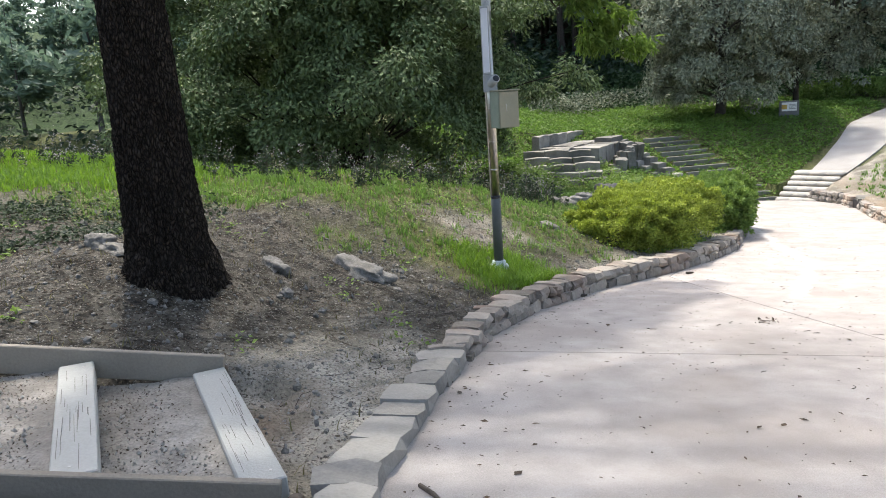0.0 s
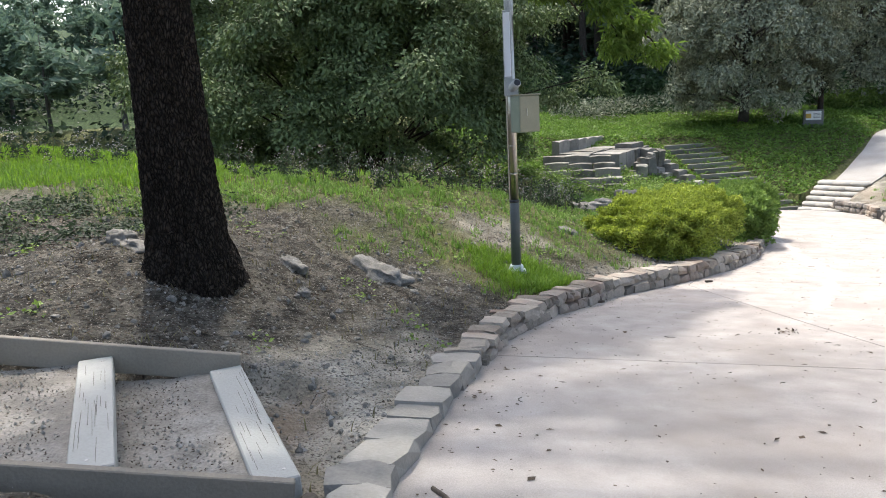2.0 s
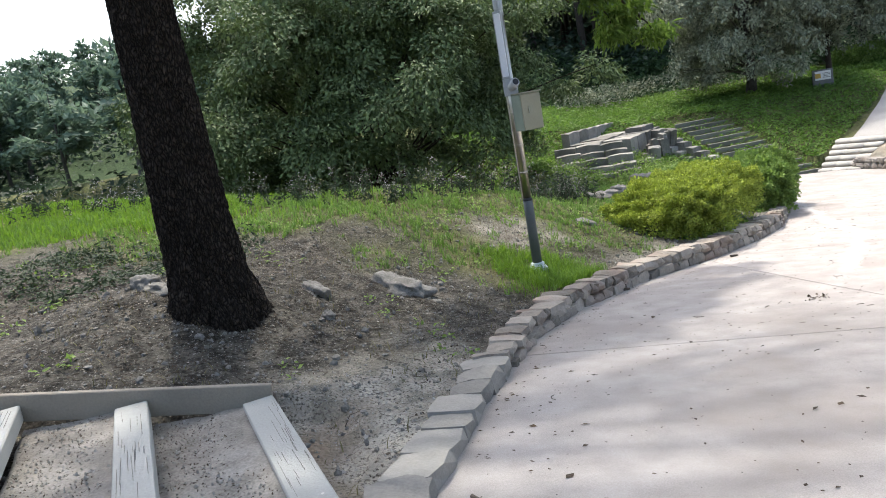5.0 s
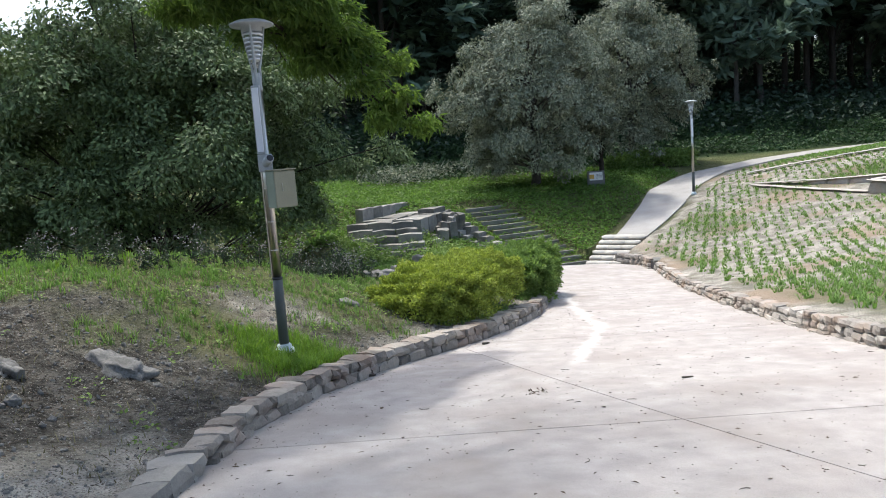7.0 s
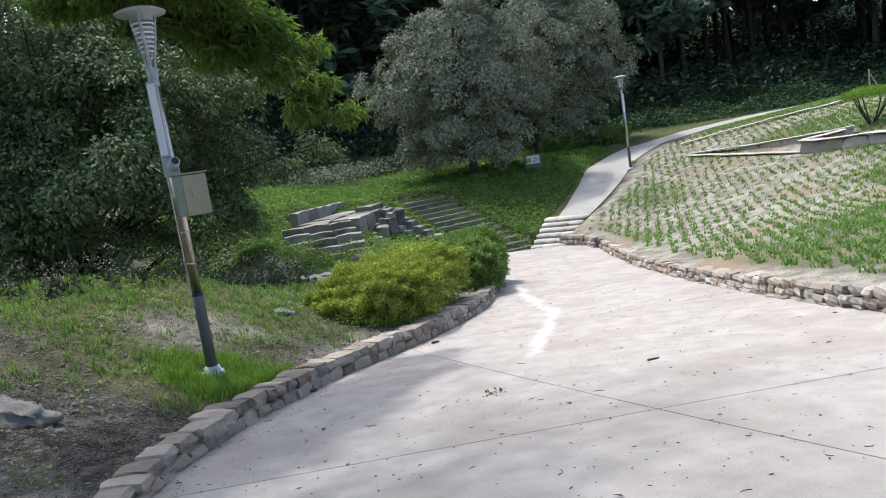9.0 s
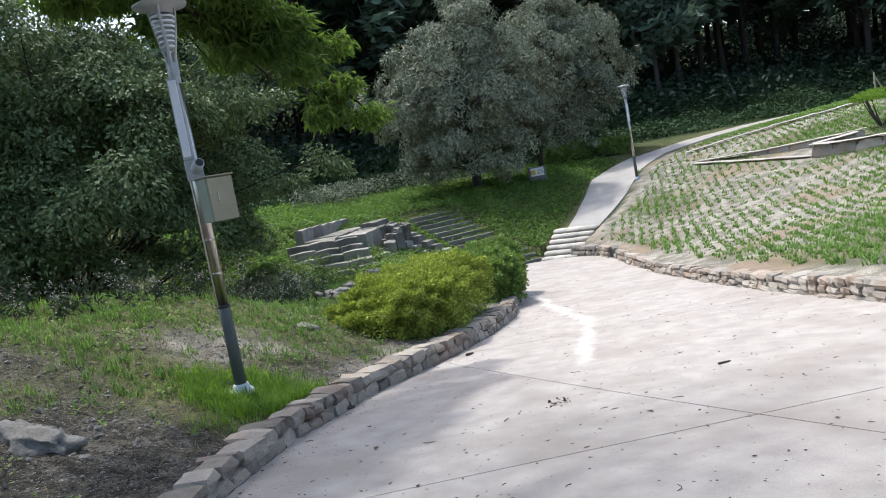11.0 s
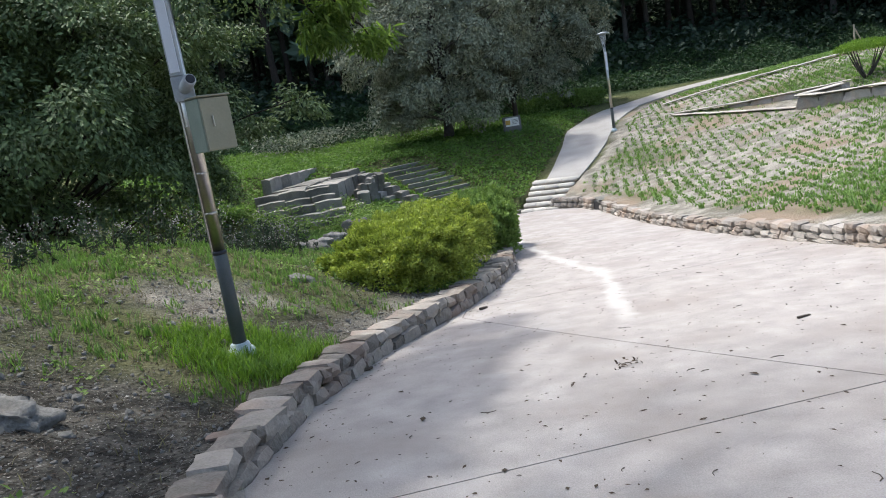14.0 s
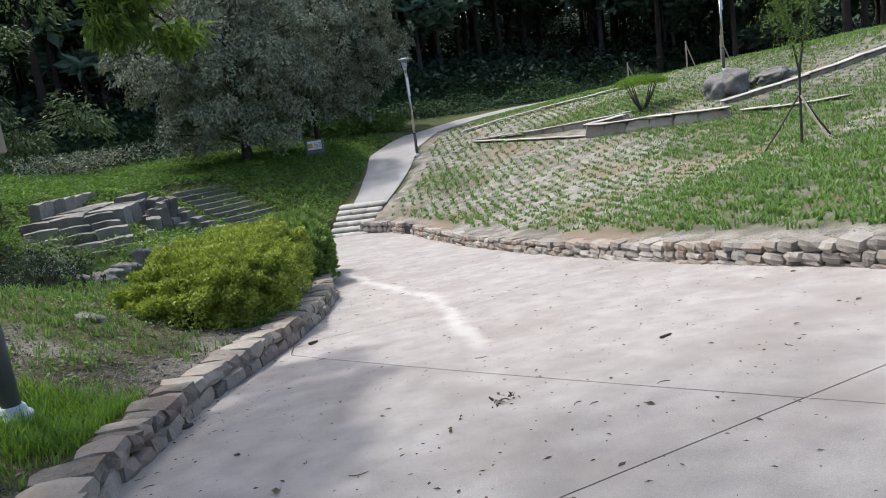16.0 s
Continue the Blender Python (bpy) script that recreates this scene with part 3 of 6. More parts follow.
def road_material():
    """The concrete with the pale trail that water left across it."""
    m = M_ROAD.copy()
    m.name = "concrete_paving_with_trail"
    N, L = m.node_tree.nodes, m.node_tree.links
    bs = N["Principled BSDF"]
    base = bs.inputs["Base Color"].links[0].from_socket
    geo = N.new("ShaderNodeNewGeometry")
    sep = N.new("ShaderNodeSeparateXYZ"); L.new(geo.outputs["Position"], sep.inputs[0])
    nz = N.new("ShaderNodeTexNoise"); nz.inputs["Scale"].default_value, nz.inputs["Detail"].default_value = 2.5, 6
    L.new(geo.outputs["Position"], nz.inputs["Vector"])

    def op(kind, a, b=None, c=None):
        n = N.new("ShaderNodeMath"); n.operation = kind
        for i, q in enumerate((a, b, c)):
            if q is None:
                continue
            if isinstance(q, (int, float)):
                n.inputs[i].default_value = q
            else:
                L.new(q, n.inputs[i])
        return n.outputs[0]

    def rng(src, a, b, c, d):
        r = N.new("ShaderNodeMapRange"); r.interpolation_type = "SMOOTHSTEP"
        for i, q in zip((1, 2, 3, 4), (a, b, c, d)):
            r.inputs[i].default_value = q
        L.new(src, r.inputs[0])
        return r.outputs[0]

    y = sep.outputs[1]
    def leg(a, b, slope):
        return op("MULTIPLY", op("SUBTRACT", op("MINIMUM", op("MAXIMUM", y, a), b), a), slope)

    centre = op("ADD", op("ADD", leg(9.1, 12.3, 0.455), leg(12.3, 16.9, 0.19)), op("ADD", leg(16.9, 24.0, 0.17), 4.12))
    wave = N.new("ShaderNodeTexNoise"); wave.inputs["Scale"].default_value = 0.9
    L.new(geo.outputs["Position"], wave.inputs["Vector"])
    d = op("ADD", op("SUBTRACT", sep.outputs[0], centre), op("MULTIPLY", op("SUBTRACT", wave.outputs[0], 0.5), 0.4))
    d = op("ADD", op("ABSOLUTE", d), op("MULTIPLY", op("SUBTRACT", nz.outputs[0], 0.5), 0.35))
    trail = op("MULTIPLY", rng(d, 0.0, 0.2, 0.36, 0.0), op("MULTIPLY", rng(y, 8.9, 9.3, 0, 1), rng(y, 19, 23, 1, 0)))
    mx = N.new("ShaderNodeMix"); mx.data_type = "RGBA"
    mx.inputs[7].default_value = (0.66, 0.64, 0.61, 1)
    L.new(trail, mx.inputs[0]); L.new(base, mx.inputs[6]); L.new(mx.outputs[2], bs.inputs["Base Color"])
    return m


M_ROADX = road_material()


def build_road():
    road = thing("road", (0, 0, 0), "pale pinkish-grey concrete slab road with thin joints", "road", kind="structure")
    kx = lambda v: float(edge_x(KERB_R, v - SKEW * edge_x(KERB_R, v - SKEW * edge_x(KERB_R, v)))) - 0.1
    wx = lambda v: float(edge_x(WALL_R, v - SKEW * 8.5)) + 0.12
    jx = lambda v: 4.06 + (6.24 - v) * 0.21
    for v0, v1 in ((-15, -5), (-5, 0.4), (0.4, 6.18)):
        part("slab", slab(v0, v1, kx, jx), parent=road)
        part("slab", slab(v0, v1, jx, wx), parent=road)
    part("slab", slab(6.18, 11.95, kx, lambda v: max(jx(v), kx(v) + 0.15)), parent=road)
    part("slab", slab(6.18, 11.95, lambda v: max(jx(v), kx(v) + 0.15), wx), parent=road)
    for v0, v1 in ((11.95, 18.4), (18.4, 27.35)):
        part("slab", slab(v0, v1, kx, wx), parent=road)


build_road()

# ---- stones ----
def stone_mesh(name, material, seed, worn=0.12, jit=0.06, rounded=True):
    """A unit stone with worn corners and uneven faces."""
    bm = bmesh.new()
    bmesh.ops.create_cube(bm, size=1.0)
    bmesh.ops.subdivide_edges(bm, edges=bm.edges[:], cuts=1, use_grid_fill=True)
    r = random.Random(seed)
    for v in bm.verts:
        n = sum(abs(c) > 0.4 for c in v.co)
        v.co *= (1.0, 1.0 + worn * 0.25, 1 - worn * 0.35, 1 - worn)[n]
        v.co += Vector((r.uniform(-1, 1), r.uniform(-1, 1), r.uniform(-1, 1))) * jit
    for f in bm.faces:
        f.smooth = rounded
    me = bpy.data.meshes.new(name)
    bm.to_mesh(me); bm.free()
    me.materials.append(material)
    return me


KERB_STONES = [stone_mesh("kerb_stone", M_KERB, i, 0.14, 0.065, False) for i in range(10)]
WALL_STONES = [stone_mesh("wall_stone", M_WALLSTONE, 50 + i, 0.2, 0.06, False) for i in range(10)]
FLAGS = [stone_mesh("flag", M_SLATE, 90 + i, 0.12, 0.06, False) for i in range(5)]
OLD_BLOCKS = [stone_mesh("block", M_OLDSTONE, 120 + i, 0.035, 0.014, False) for i in range(8)]


def piece(name, me, parent, at, size, rz=0.0, rx=0.0, ry=0.0):
    ob = new(name, me)
    ob.parent = parent
    ob.matrix_basis = pose(*at, rx, ry, rz) @ Matrix.Diagonal((*size, 1))
    return ob


def along(line, step0, step1, rng, start=0.0, stop=None):
    """Stretches of uneven length along a line: middle, direction and length."""
    seg = np.hypot(*np.diff(line, axis=0).T)
    s = np.concatenate([[0], np.cumsum(seg)])
    at, stop = start, s[-1] if stop is None else stop
    while at < stop:
        ln = rng.uniform(step0, step1)
        m = at + ln / 2
        p = np.array([np.interp(m, s, line[:, 0]), np.interp(m, s, line[:, 1])])
        q = np.array([np.interp(m + 0.2, s, line[:, 0]), np.interp(m + 0.2, s, line[:, 1])]) - np.array([np.interp(m - 0.2, s, line[:, 0]), np.interp(m - 0.2, s, line[:, 1])])
        yield p, q / (np.linalg.norm(q) + 1e-9), ln
        at += ln


def build_kerb():
    rng = random.Random(3)
    kerb = thing("stone_kerb", (0, 0, 0), "low dry-laid kerb of grey-brown stones along the road", "kerb", kind="structure")
    line = KERB_R[1:]
    for p, d, ln in along(line, 0.2, 0.42, rng, 1.5):
        if p[1] > 5.7:
            break
        wide = rng.uniform(0.24, 0.42)
        q = p + np.array([-d[1], d[0]]) * (wide * 0.5 + rng.uniform(-0.015, 0.025))
        rz = math.degrees(math.atan2(d[1], d[0]))
        piece("flag", rng.choice(FLAGS), kerb, (q[0], q[1], float(road_z(*p) + kerb_h(p[1])) - 0.045), (ln * 1.12, wide, 0.17), rz + rng.uniform(-7, 7), rng.uniform(-4, 4), rng.uniform(-3, 3) + 7)
    for course in range(2):
        for p, d, ln in along(line, 0.14, 0.38, rng):
            h = float(kerb_h(p[1]))
            nrm = np.array([-d[1], d[0]])
            rz = math.degrees(math.atan2(d[1], d[0]))
            z = float(road_z(*p))
            if p[1] < 5.6:
                continue
            if course == 0:
                hh = h * rng.uniform(0.5, 0.62) + 0.06
                q = p + nrm * 0.10
                piece("stone", rng.choice(KERB_STONES), kerb, (q[0], q[1], z + hh / 2 - 0.06), (ln * 0.98, 0.26, hh * rng.uniform(0.85, 1.1)), rz + rng.uniform(-8, 8), rng.uniform(-6, 6))
            else:
                hh = h * rng.uniform(0.5, 0.62)
                wide = rng.uniform(0.26, 0.4)
                q = p + nrm * (wide * 0.5 - rng.uniform(-0.02, 0.03))
                slope = math.degrees(math.atan2(road_z(*(p + d)) - z, 1.0))
                piece("stone", rng.choice(KERB_STONES), kerb, (q[0], q[1], z + h - hh / 2 + 0.025 + rng.uniform(-0.012, 0.012)), (ln * rng.uniform(1.0, 1.15), wide, hh + 0.03), rz + rng.uniform(-7, 7), rng.uniform(-5, 5), -slope + rng.uniform(-3, 3))


def build_wall():
    rng = random.Random(5)
    wall = thing("stone_wall", (0, 0, 0), "low dry-stone retaining wall of rounded brown and grey stones", "wall", kind="structure")
    line = WALL_R[2:]
    for course in range(3):
        for p, d, ln in along(line, 0.15, 0.36, rng):
            h = float(wall_h(p[1]))
            nrm = np.array([d[1], -d[0]])
            rz = math.degrees(math.atan2(d[1], d[0]))
            z = float(road_z(*p))
            if 22.9 < p[1] < 23.8:
                continue
            if course == 0:
                q = p + nrm * (0.10 - rng.uniform(0, 0.10))
                hh = rng.uniform(0.09, 0.15)
                piece("stone", rng.choice(WALL_STONES), wall, (q[0], q[1], z + hh / 2 - 0.05), (ln * 1.05, rng.uniform(0.22, 0.34), hh * 0.75), rz + rng.uniform(-8, 8), rng.uniform(-5, 5))
            else:
                hh = h * 0.5 * rng.uniform(0.85, 1.15)
                q = p + nrm * (0.05 + 0.025 * course + rng.uniform(-0.02, 0.02))
                piece("stone", rng.choice(WALL_STONES), wall, (q[0], q[1], z + 0.02 + (course - 0.5) * h * 0.48 + rng.uniform(-0.02, 0.02)), (ln * 1.0, 0.34, hh * 1.04), rz + rng.uniform(-7, 7), rng.uniform(-6, 6), rng.uniform(-3, 3))
    # dark backing sheet: its colour stands in for shadow in the joints
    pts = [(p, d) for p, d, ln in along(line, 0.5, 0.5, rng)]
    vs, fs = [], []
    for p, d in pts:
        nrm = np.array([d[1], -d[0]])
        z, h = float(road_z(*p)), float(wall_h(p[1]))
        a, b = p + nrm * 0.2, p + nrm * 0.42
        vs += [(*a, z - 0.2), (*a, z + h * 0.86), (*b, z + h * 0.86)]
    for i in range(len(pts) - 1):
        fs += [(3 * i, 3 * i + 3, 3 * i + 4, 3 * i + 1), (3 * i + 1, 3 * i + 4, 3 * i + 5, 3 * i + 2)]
    part("backing", mesh_np("backing", vs, fs, M_JOINT_SHADE), parent=wall, label="dark backing sheet that gives the joints their shade")


# ---- wooden stairs at the start ----
def build_wood_stairs():
    st = thing("timber_step_path", (0, 0, 0), "weathered grey timber steps filled with grey soil", "steps")
    ux, uy = STAIR_U
    wx, wy = STAIR_W
    ang_w = math.degrees(math.atan2(wy, wx))
    ang_u = math.degrees(math.atan2(uy, ux))

    def P(u, w, z=0.0):
        return (STAIR_AT[0] + u * ux + w * wx, STAIR_AT[1] + u * uy + w * wy, z)

    rng = random.Random(8)
    for i in range(5):
        u0, z = 0.10 + 0.86 * i, 0.885 + 0.125 * i
        c = P(u0 + 0.11, 0.90)
        bm = box_bm(1.76, 0.215, 0.12, (0, 0, -0.12), 0.008, 0.002, seed=i)
        t = part("tread", bm, M_WOOD, st)
        t.matrix_basis = pose(c[0], c[1], z, rng.uniform(-1, 1), 0, ang_w)
        for k in range(22):
            ln = rng.uniform(0.06, 0.4)
            cr = part("crack", box_bm(ln, rng.uniform(0.0008, 0.002), 0.002, (rng.uniform(-0.7, 0.7), rng.uniform(-0.085, 0.085), 0.0005), 0), M_CRACK, t)
            cr.rotation_euler[2] = radians(rng.uniform(-1.2, 1.2))
        for sx in (-0.78, 0.78):
            part("screw", lathe_bm([(0.008, 0), (0.008, 0.003)], 10, Matrix.Translation((sx, rng.uniform(-0.05, 0.05), 0.0005))), M_STEEL, t)
        # soil of the step
        g = np.linspace(0, 1, 26)
        U, W = np.meshgrid(u0 + 0.2 + g * 0.68, 0.02 + g * 1.80)
        X = STAIR_AT[0] + U * ux + W * wx
        Y = STAIR_AT[1] + U * uy + W * wy
        Z = z - 0.045 - 0.02 * smooth((U - u0 - 0.2) / 0.4) + 0.012 * wob(X, Y, 7.0, i) + 0.006 * wob(X, Y, 23.0, i)
        idx = np.arange(26 * 26).reshape(26, 26)
        f = np.stack([idx[:-1, :-1], idx[:-1, 1:], idx[1:, 1:], idx[1:, :-1]], -1).reshape(-1, 4)
        part("soil_fill", mesh_np("soil_fill", np.stack([X, Y, Z], -1).reshape(-1, 3), f, M_SOIL, True), parent=st, label="trodden grey soil")
    rise = math.degrees(math.atan(0.145))
    for w0, ln, z0, u1 in ((-0.03, 4.4, 0.865, 0.12), (1.85, 4.4, 0.925, 0.06)):
        c = P(ln / 2 + u1, w0)
        bm = box_bm(ln, 0.05, 0.2, (0, 0, -0.2), 0.006)
        r = part("side_rail", bm, M_RAIL, st, "brown-grey timber side board")
        r.matrix_basis = pose(c[0], c[1], z0 + 0.02 + 0.145 * (ln / 2 + u1), 0, -rise, ang_u)
    for w0 in (-0.1, 1.93):
        c = P(0.10, w0)
        part("stake", lathe_bm([(0.04, -0.4), (0.04, 0.02), (0.03, 0.03)], 12, Matrix.Translation((c[0], c[1], 0.83))), M_TWIG, st, "round timber stake")


# ---- lamps ----
def build_lamp(at, full):
    """A steel lamp post with a glass cone; the one by the kerb carries a light panel, a camera and a box."""
    lab = "steel lamp post with grey sleeve, camera and box" if full else "slim steel lamp post with conical head"
    lp = thing("street_lamp", at, lab, "street lamp", "park lamps")
    part("base", lathe_bm([(0.135, -0.05), (0.135, 0.03), (0.12, 0.05), (0.10, 0.06), (0.092, 0.10), (0.075, 0.115)], 28), M_BASE, lp, "pale zinc foot collar")
    part("sleeve", lathe_bm([(0.066, 0.1), (0.064, 0.98), (0.06, 0.985)], 28), M_BLUEGREY, lp, "dark bluish-grey painted sleeve")
    part("joint_band", lathe_bm([(0.066, 0.975), (0.067, 0.985), (0.067, 1.005), (0.06, 1.01)], 28), M_DARK, lp)
    part("post", lathe_bm([(0.057, 1.0), (0.055, 3.42)], 28), M_STEEL, lp, "brushed steel post")
    part("neck", lathe_bm([(0.058, 3.40), (0.06, 3.44), (0.055, 3.5), (0.045, 3.62)], 28), M_GREYPAINT, lp)
    for i in range(3):
        a = 2 * math.pi * i / 3 + 0.5
        pts = [(0.045 * math.cos(a), 0.045 * math.sin(a), 3.5), (0.05 * math.cos(a), 0.05 * math.sin(a), 3.68), (0.115 * math.cos(a), 0.115 * math.sin(a), 3.95), (0.16 * math.cos(a), 0.16 * math.sin(a), 4.2)]
        part("arm", mesh_np("arm", *tube_np(pts, [0.022, 0.02, 0.016, 0.014], 8), M_GREYPAINT, True), parent=lp)
    part("lens_cone", lathe_bm([(0.03, 3.66), (0.075, 3.86), (0.10, 4.0), (0.115, 4.14)], 20), M_LENS, lp, "ribbed clear lens cone")
    for i in range(7):
        r = 0.05 + 0.01 * i
        part("lens_ring", lathe_bm([(r + 0.013, 3.78 + 0.05 * i), (r + 0.02, 3.79 + 0.05 * i), (r + 0.013, 3.80 + 0.05 * i)], 20), M_DIFF, lp)
    part("hat", lathe_bm([(0.12, 4.12), (0.13, 4.19), (0.27, 4.20), (0.275, 4.22), (0.2, 4.255), (0.08, 4.275)], 32), M_GREYPAINT, lp, "shallow round grey hat")
    # light panel
    yaw = -18
    R = Matrix.Rotation(radians(yaw), 4, "Z")
    part("panel_frame", box_bm(0.115, 0.05, 0.86, (0, -0.075, 2.6), 0.008, m=R), M_GREYPAINT, lp)
    part("light_panel", box_bm(0.085, 0.012, 0.8, (0, -0.102, 2.63), 0.003, m=R), M_DIFF, lp, "milky light panel")
    if full:
        part("camera_plate", box_bm(0.19, 0.02, 0.22, (0.03, -0.075, 2.38), 0.006, m=R), M_GREYPAINT, lp)
        cm = part("security_camera", lathe_bm([(0.045, -0.03), (0.055, 0.0), (0.055, 0.16), (0.045, 0.17)], 18, R @ Matrix.Translation((0.05, -0.09, 2.49)) @ Matrix.Rotation(radians(62), 4, "Y") @ Matrix.Rotation(radians(45), 4, "X")), M_GREYPAINT, lp, "small grey bullet camera")
        part("glass", lathe_bm([(0.042, 0.165), (0.04, 0.176)], 18, R @ Matrix.Translation((0.05, -0.09, 2.49)) @ Matrix.Rotation(radians(62), 4, "Y") @ Matrix.Rotation(radians(45), 4, "X")), M_DARK, cm)
        R2 = Matrix.Translation((0.12, -0.02, 0.05)) @ Matrix.Rotation(radians(32), 4, "Z")
        part("box_body", box_bm(0.30, 0.22, 0.47, (0.02, -0.06, 1.86), 0.006, m=R2), M_BOXSIDE, lp, "green-grey painted cabinet body")
        dr = part("box_door", box_bm(0.29, 0.02, 0.455, (0.02, -0.182, 1.867), 0.004, m=R2), M_BOX, lp, "beige cabinet door")
        part("handle", box_bm(0.014, 0.012, 0.10, (-0.03, -0.199, 2.07), 0.004, m=R2), M_STEEL, dr)
        part("box_lid", box_bm(0.33, 0.27, 0.018, (0.02, -0.07, 2.332), 0.005, m=R2), M_BOX, lp)
        for z in (1.35, 1.72, 2.15):
            part("strap", lathe_bm([(0.059, z), (0.06, z + 0.004), (0.06, z + 0.016), (0.059, z + 0.02)], 24), M_STEEL, lp)
        part("conduit", mesh_np("conduit", *tube_np([(-0.06, -0.02, 1.0), (-0.063, -0.02, 1.8), (-0.063, -0.02, 2.6), (-0.06, -0.02, 3.4)], [0.011] * 4, 8), M_STEEL, True), parent=lp)
    return lp


M_LENS = mat("clear_lens", (0.75, 0.78, 0.80), (0.85, 0.88, 0.90), 6, 0.12, 0.0, spec=0.6)
M_LENS.node_tree.nodes["Principled BSDF"].inputs["Transmission Weight"].default_value = 0.85


# ---- trees ----
def limb(p0, p1, sag, n=6):
    t = np.linspace(0, 1, n)[:, None]
    p = np.asarray(p0) * (1 - t) + np.asarray(p1) * t
    p[:, 2] += (sag * np.sin(t * np.pi))[:, 0]
    return p


def tree(name, at, height, trunk_r, crown_c, crown_r, n_limb, leaf, leaves, size, flat, rng_seed, label, bark=M_BARK2, lean=(0, 0), up=0.6, droop=0.1, group="", spread=(1.0, 1.0), lift=False, low=False):
    """A tapered trunk with limbs, and leaves in clumps along the limbs inside the crown's outline."""
    rng = np.random.RandomState(rng_seed)
    tr = thing(name, at, label, "tree", group)
    cc, cr = np.asarray(crown_c, float), np.asarray(crown_r, float)
    top = np.array([lean[0], lean[1], height])
    zt = np.linspace(-0.5, 1, 10)
    line = np.stack([lean[0] * zt + 0.03 * height * np.sin(zt * 5) * 0.3, lean[1] * zt, height * np.where(zt < 0, zt * 0.1, zt)], 1)
    rad = trunk_r * np.interp(zt, [-0.5, 0, 0.1, 0.5, 1], [1.6, 1.35, 1.0, 0.7, 0.12])
    pieces = [tube_np(line, rad, 12, 0.05, rng_seed)]
    spots, outs = [], []
    for i in range(n_limb):
        d = rng.normal(size=3); d /= np.linalg.norm(d)
        if d[2] < (-0.92 if low else -0.55):
            d[2] *= -0.5
        e = cc + d * cr * rng.uniform(0.72, 1.0)
        if lift and e[0] > 0.3 * cr[0] and e[2] < cc[2] - 0.12 * cr[2]:
            e[2] = cc[2] + rng.uniform(-0.12, 0.3) * cr[2]
        h0 = np.clip((e[2] - height * 0.05) * rng.uniform(0.35, 0.75), height * 0.12, height * 0.9)
        s = np.array([lean[0] * h0 / height, lean[1] * h0 / height, h0])
        p = limb(s, e, rng.uniform(0.02, 0.12) * np.linalg.norm(e - s))
        r0 = trunk_r * 0.24 * (1 - 0.6 * h0 / height)
        pieces.append(tube_np(p, np.linspace(r0, 0.012, 6), 4, 0.0, i))
        m = rng.randint(3, 6)
        for k in range(m):
            t = rng.uniform(0.45, 1.05)
            c = s * (1 - t) + e * t + rng.normal(size=3) * cr * np.array([0.1, 0.1, 0.06]) * spread[0]
            spots.append(c)
            outs.append((c - s) / (np.linalg.norm(c - s) + 1e-6))
    spots, outs = np.array(spots), np.array(outs)
    v, f = join_np(pieces)
    part("trunk", mesh_np("trunk", v, f, bark, True), parent=tr)
    per = max(6, leaves // len(spots))
    base = cr.mean() * 0.2 * spread[1]
    ps, os_ = [], []
    for c, o in zip(spots, outs):
        q = base * rng.uniform(0.6, 1.4)
        ps.append(clump_np(c, (q, q, q * flat), per, rng, 0.25))
        os_.append(np.repeat(o[None] * 0.9, per, 0))
    ps, os_ = np.concatenate(ps), np.concatenate(os_)
    part("crown", mesh_np("crown", *leaves_np(ps, size, size * 0.5, rng, up, droop, os_), leaf), parent=tr)
    return tr


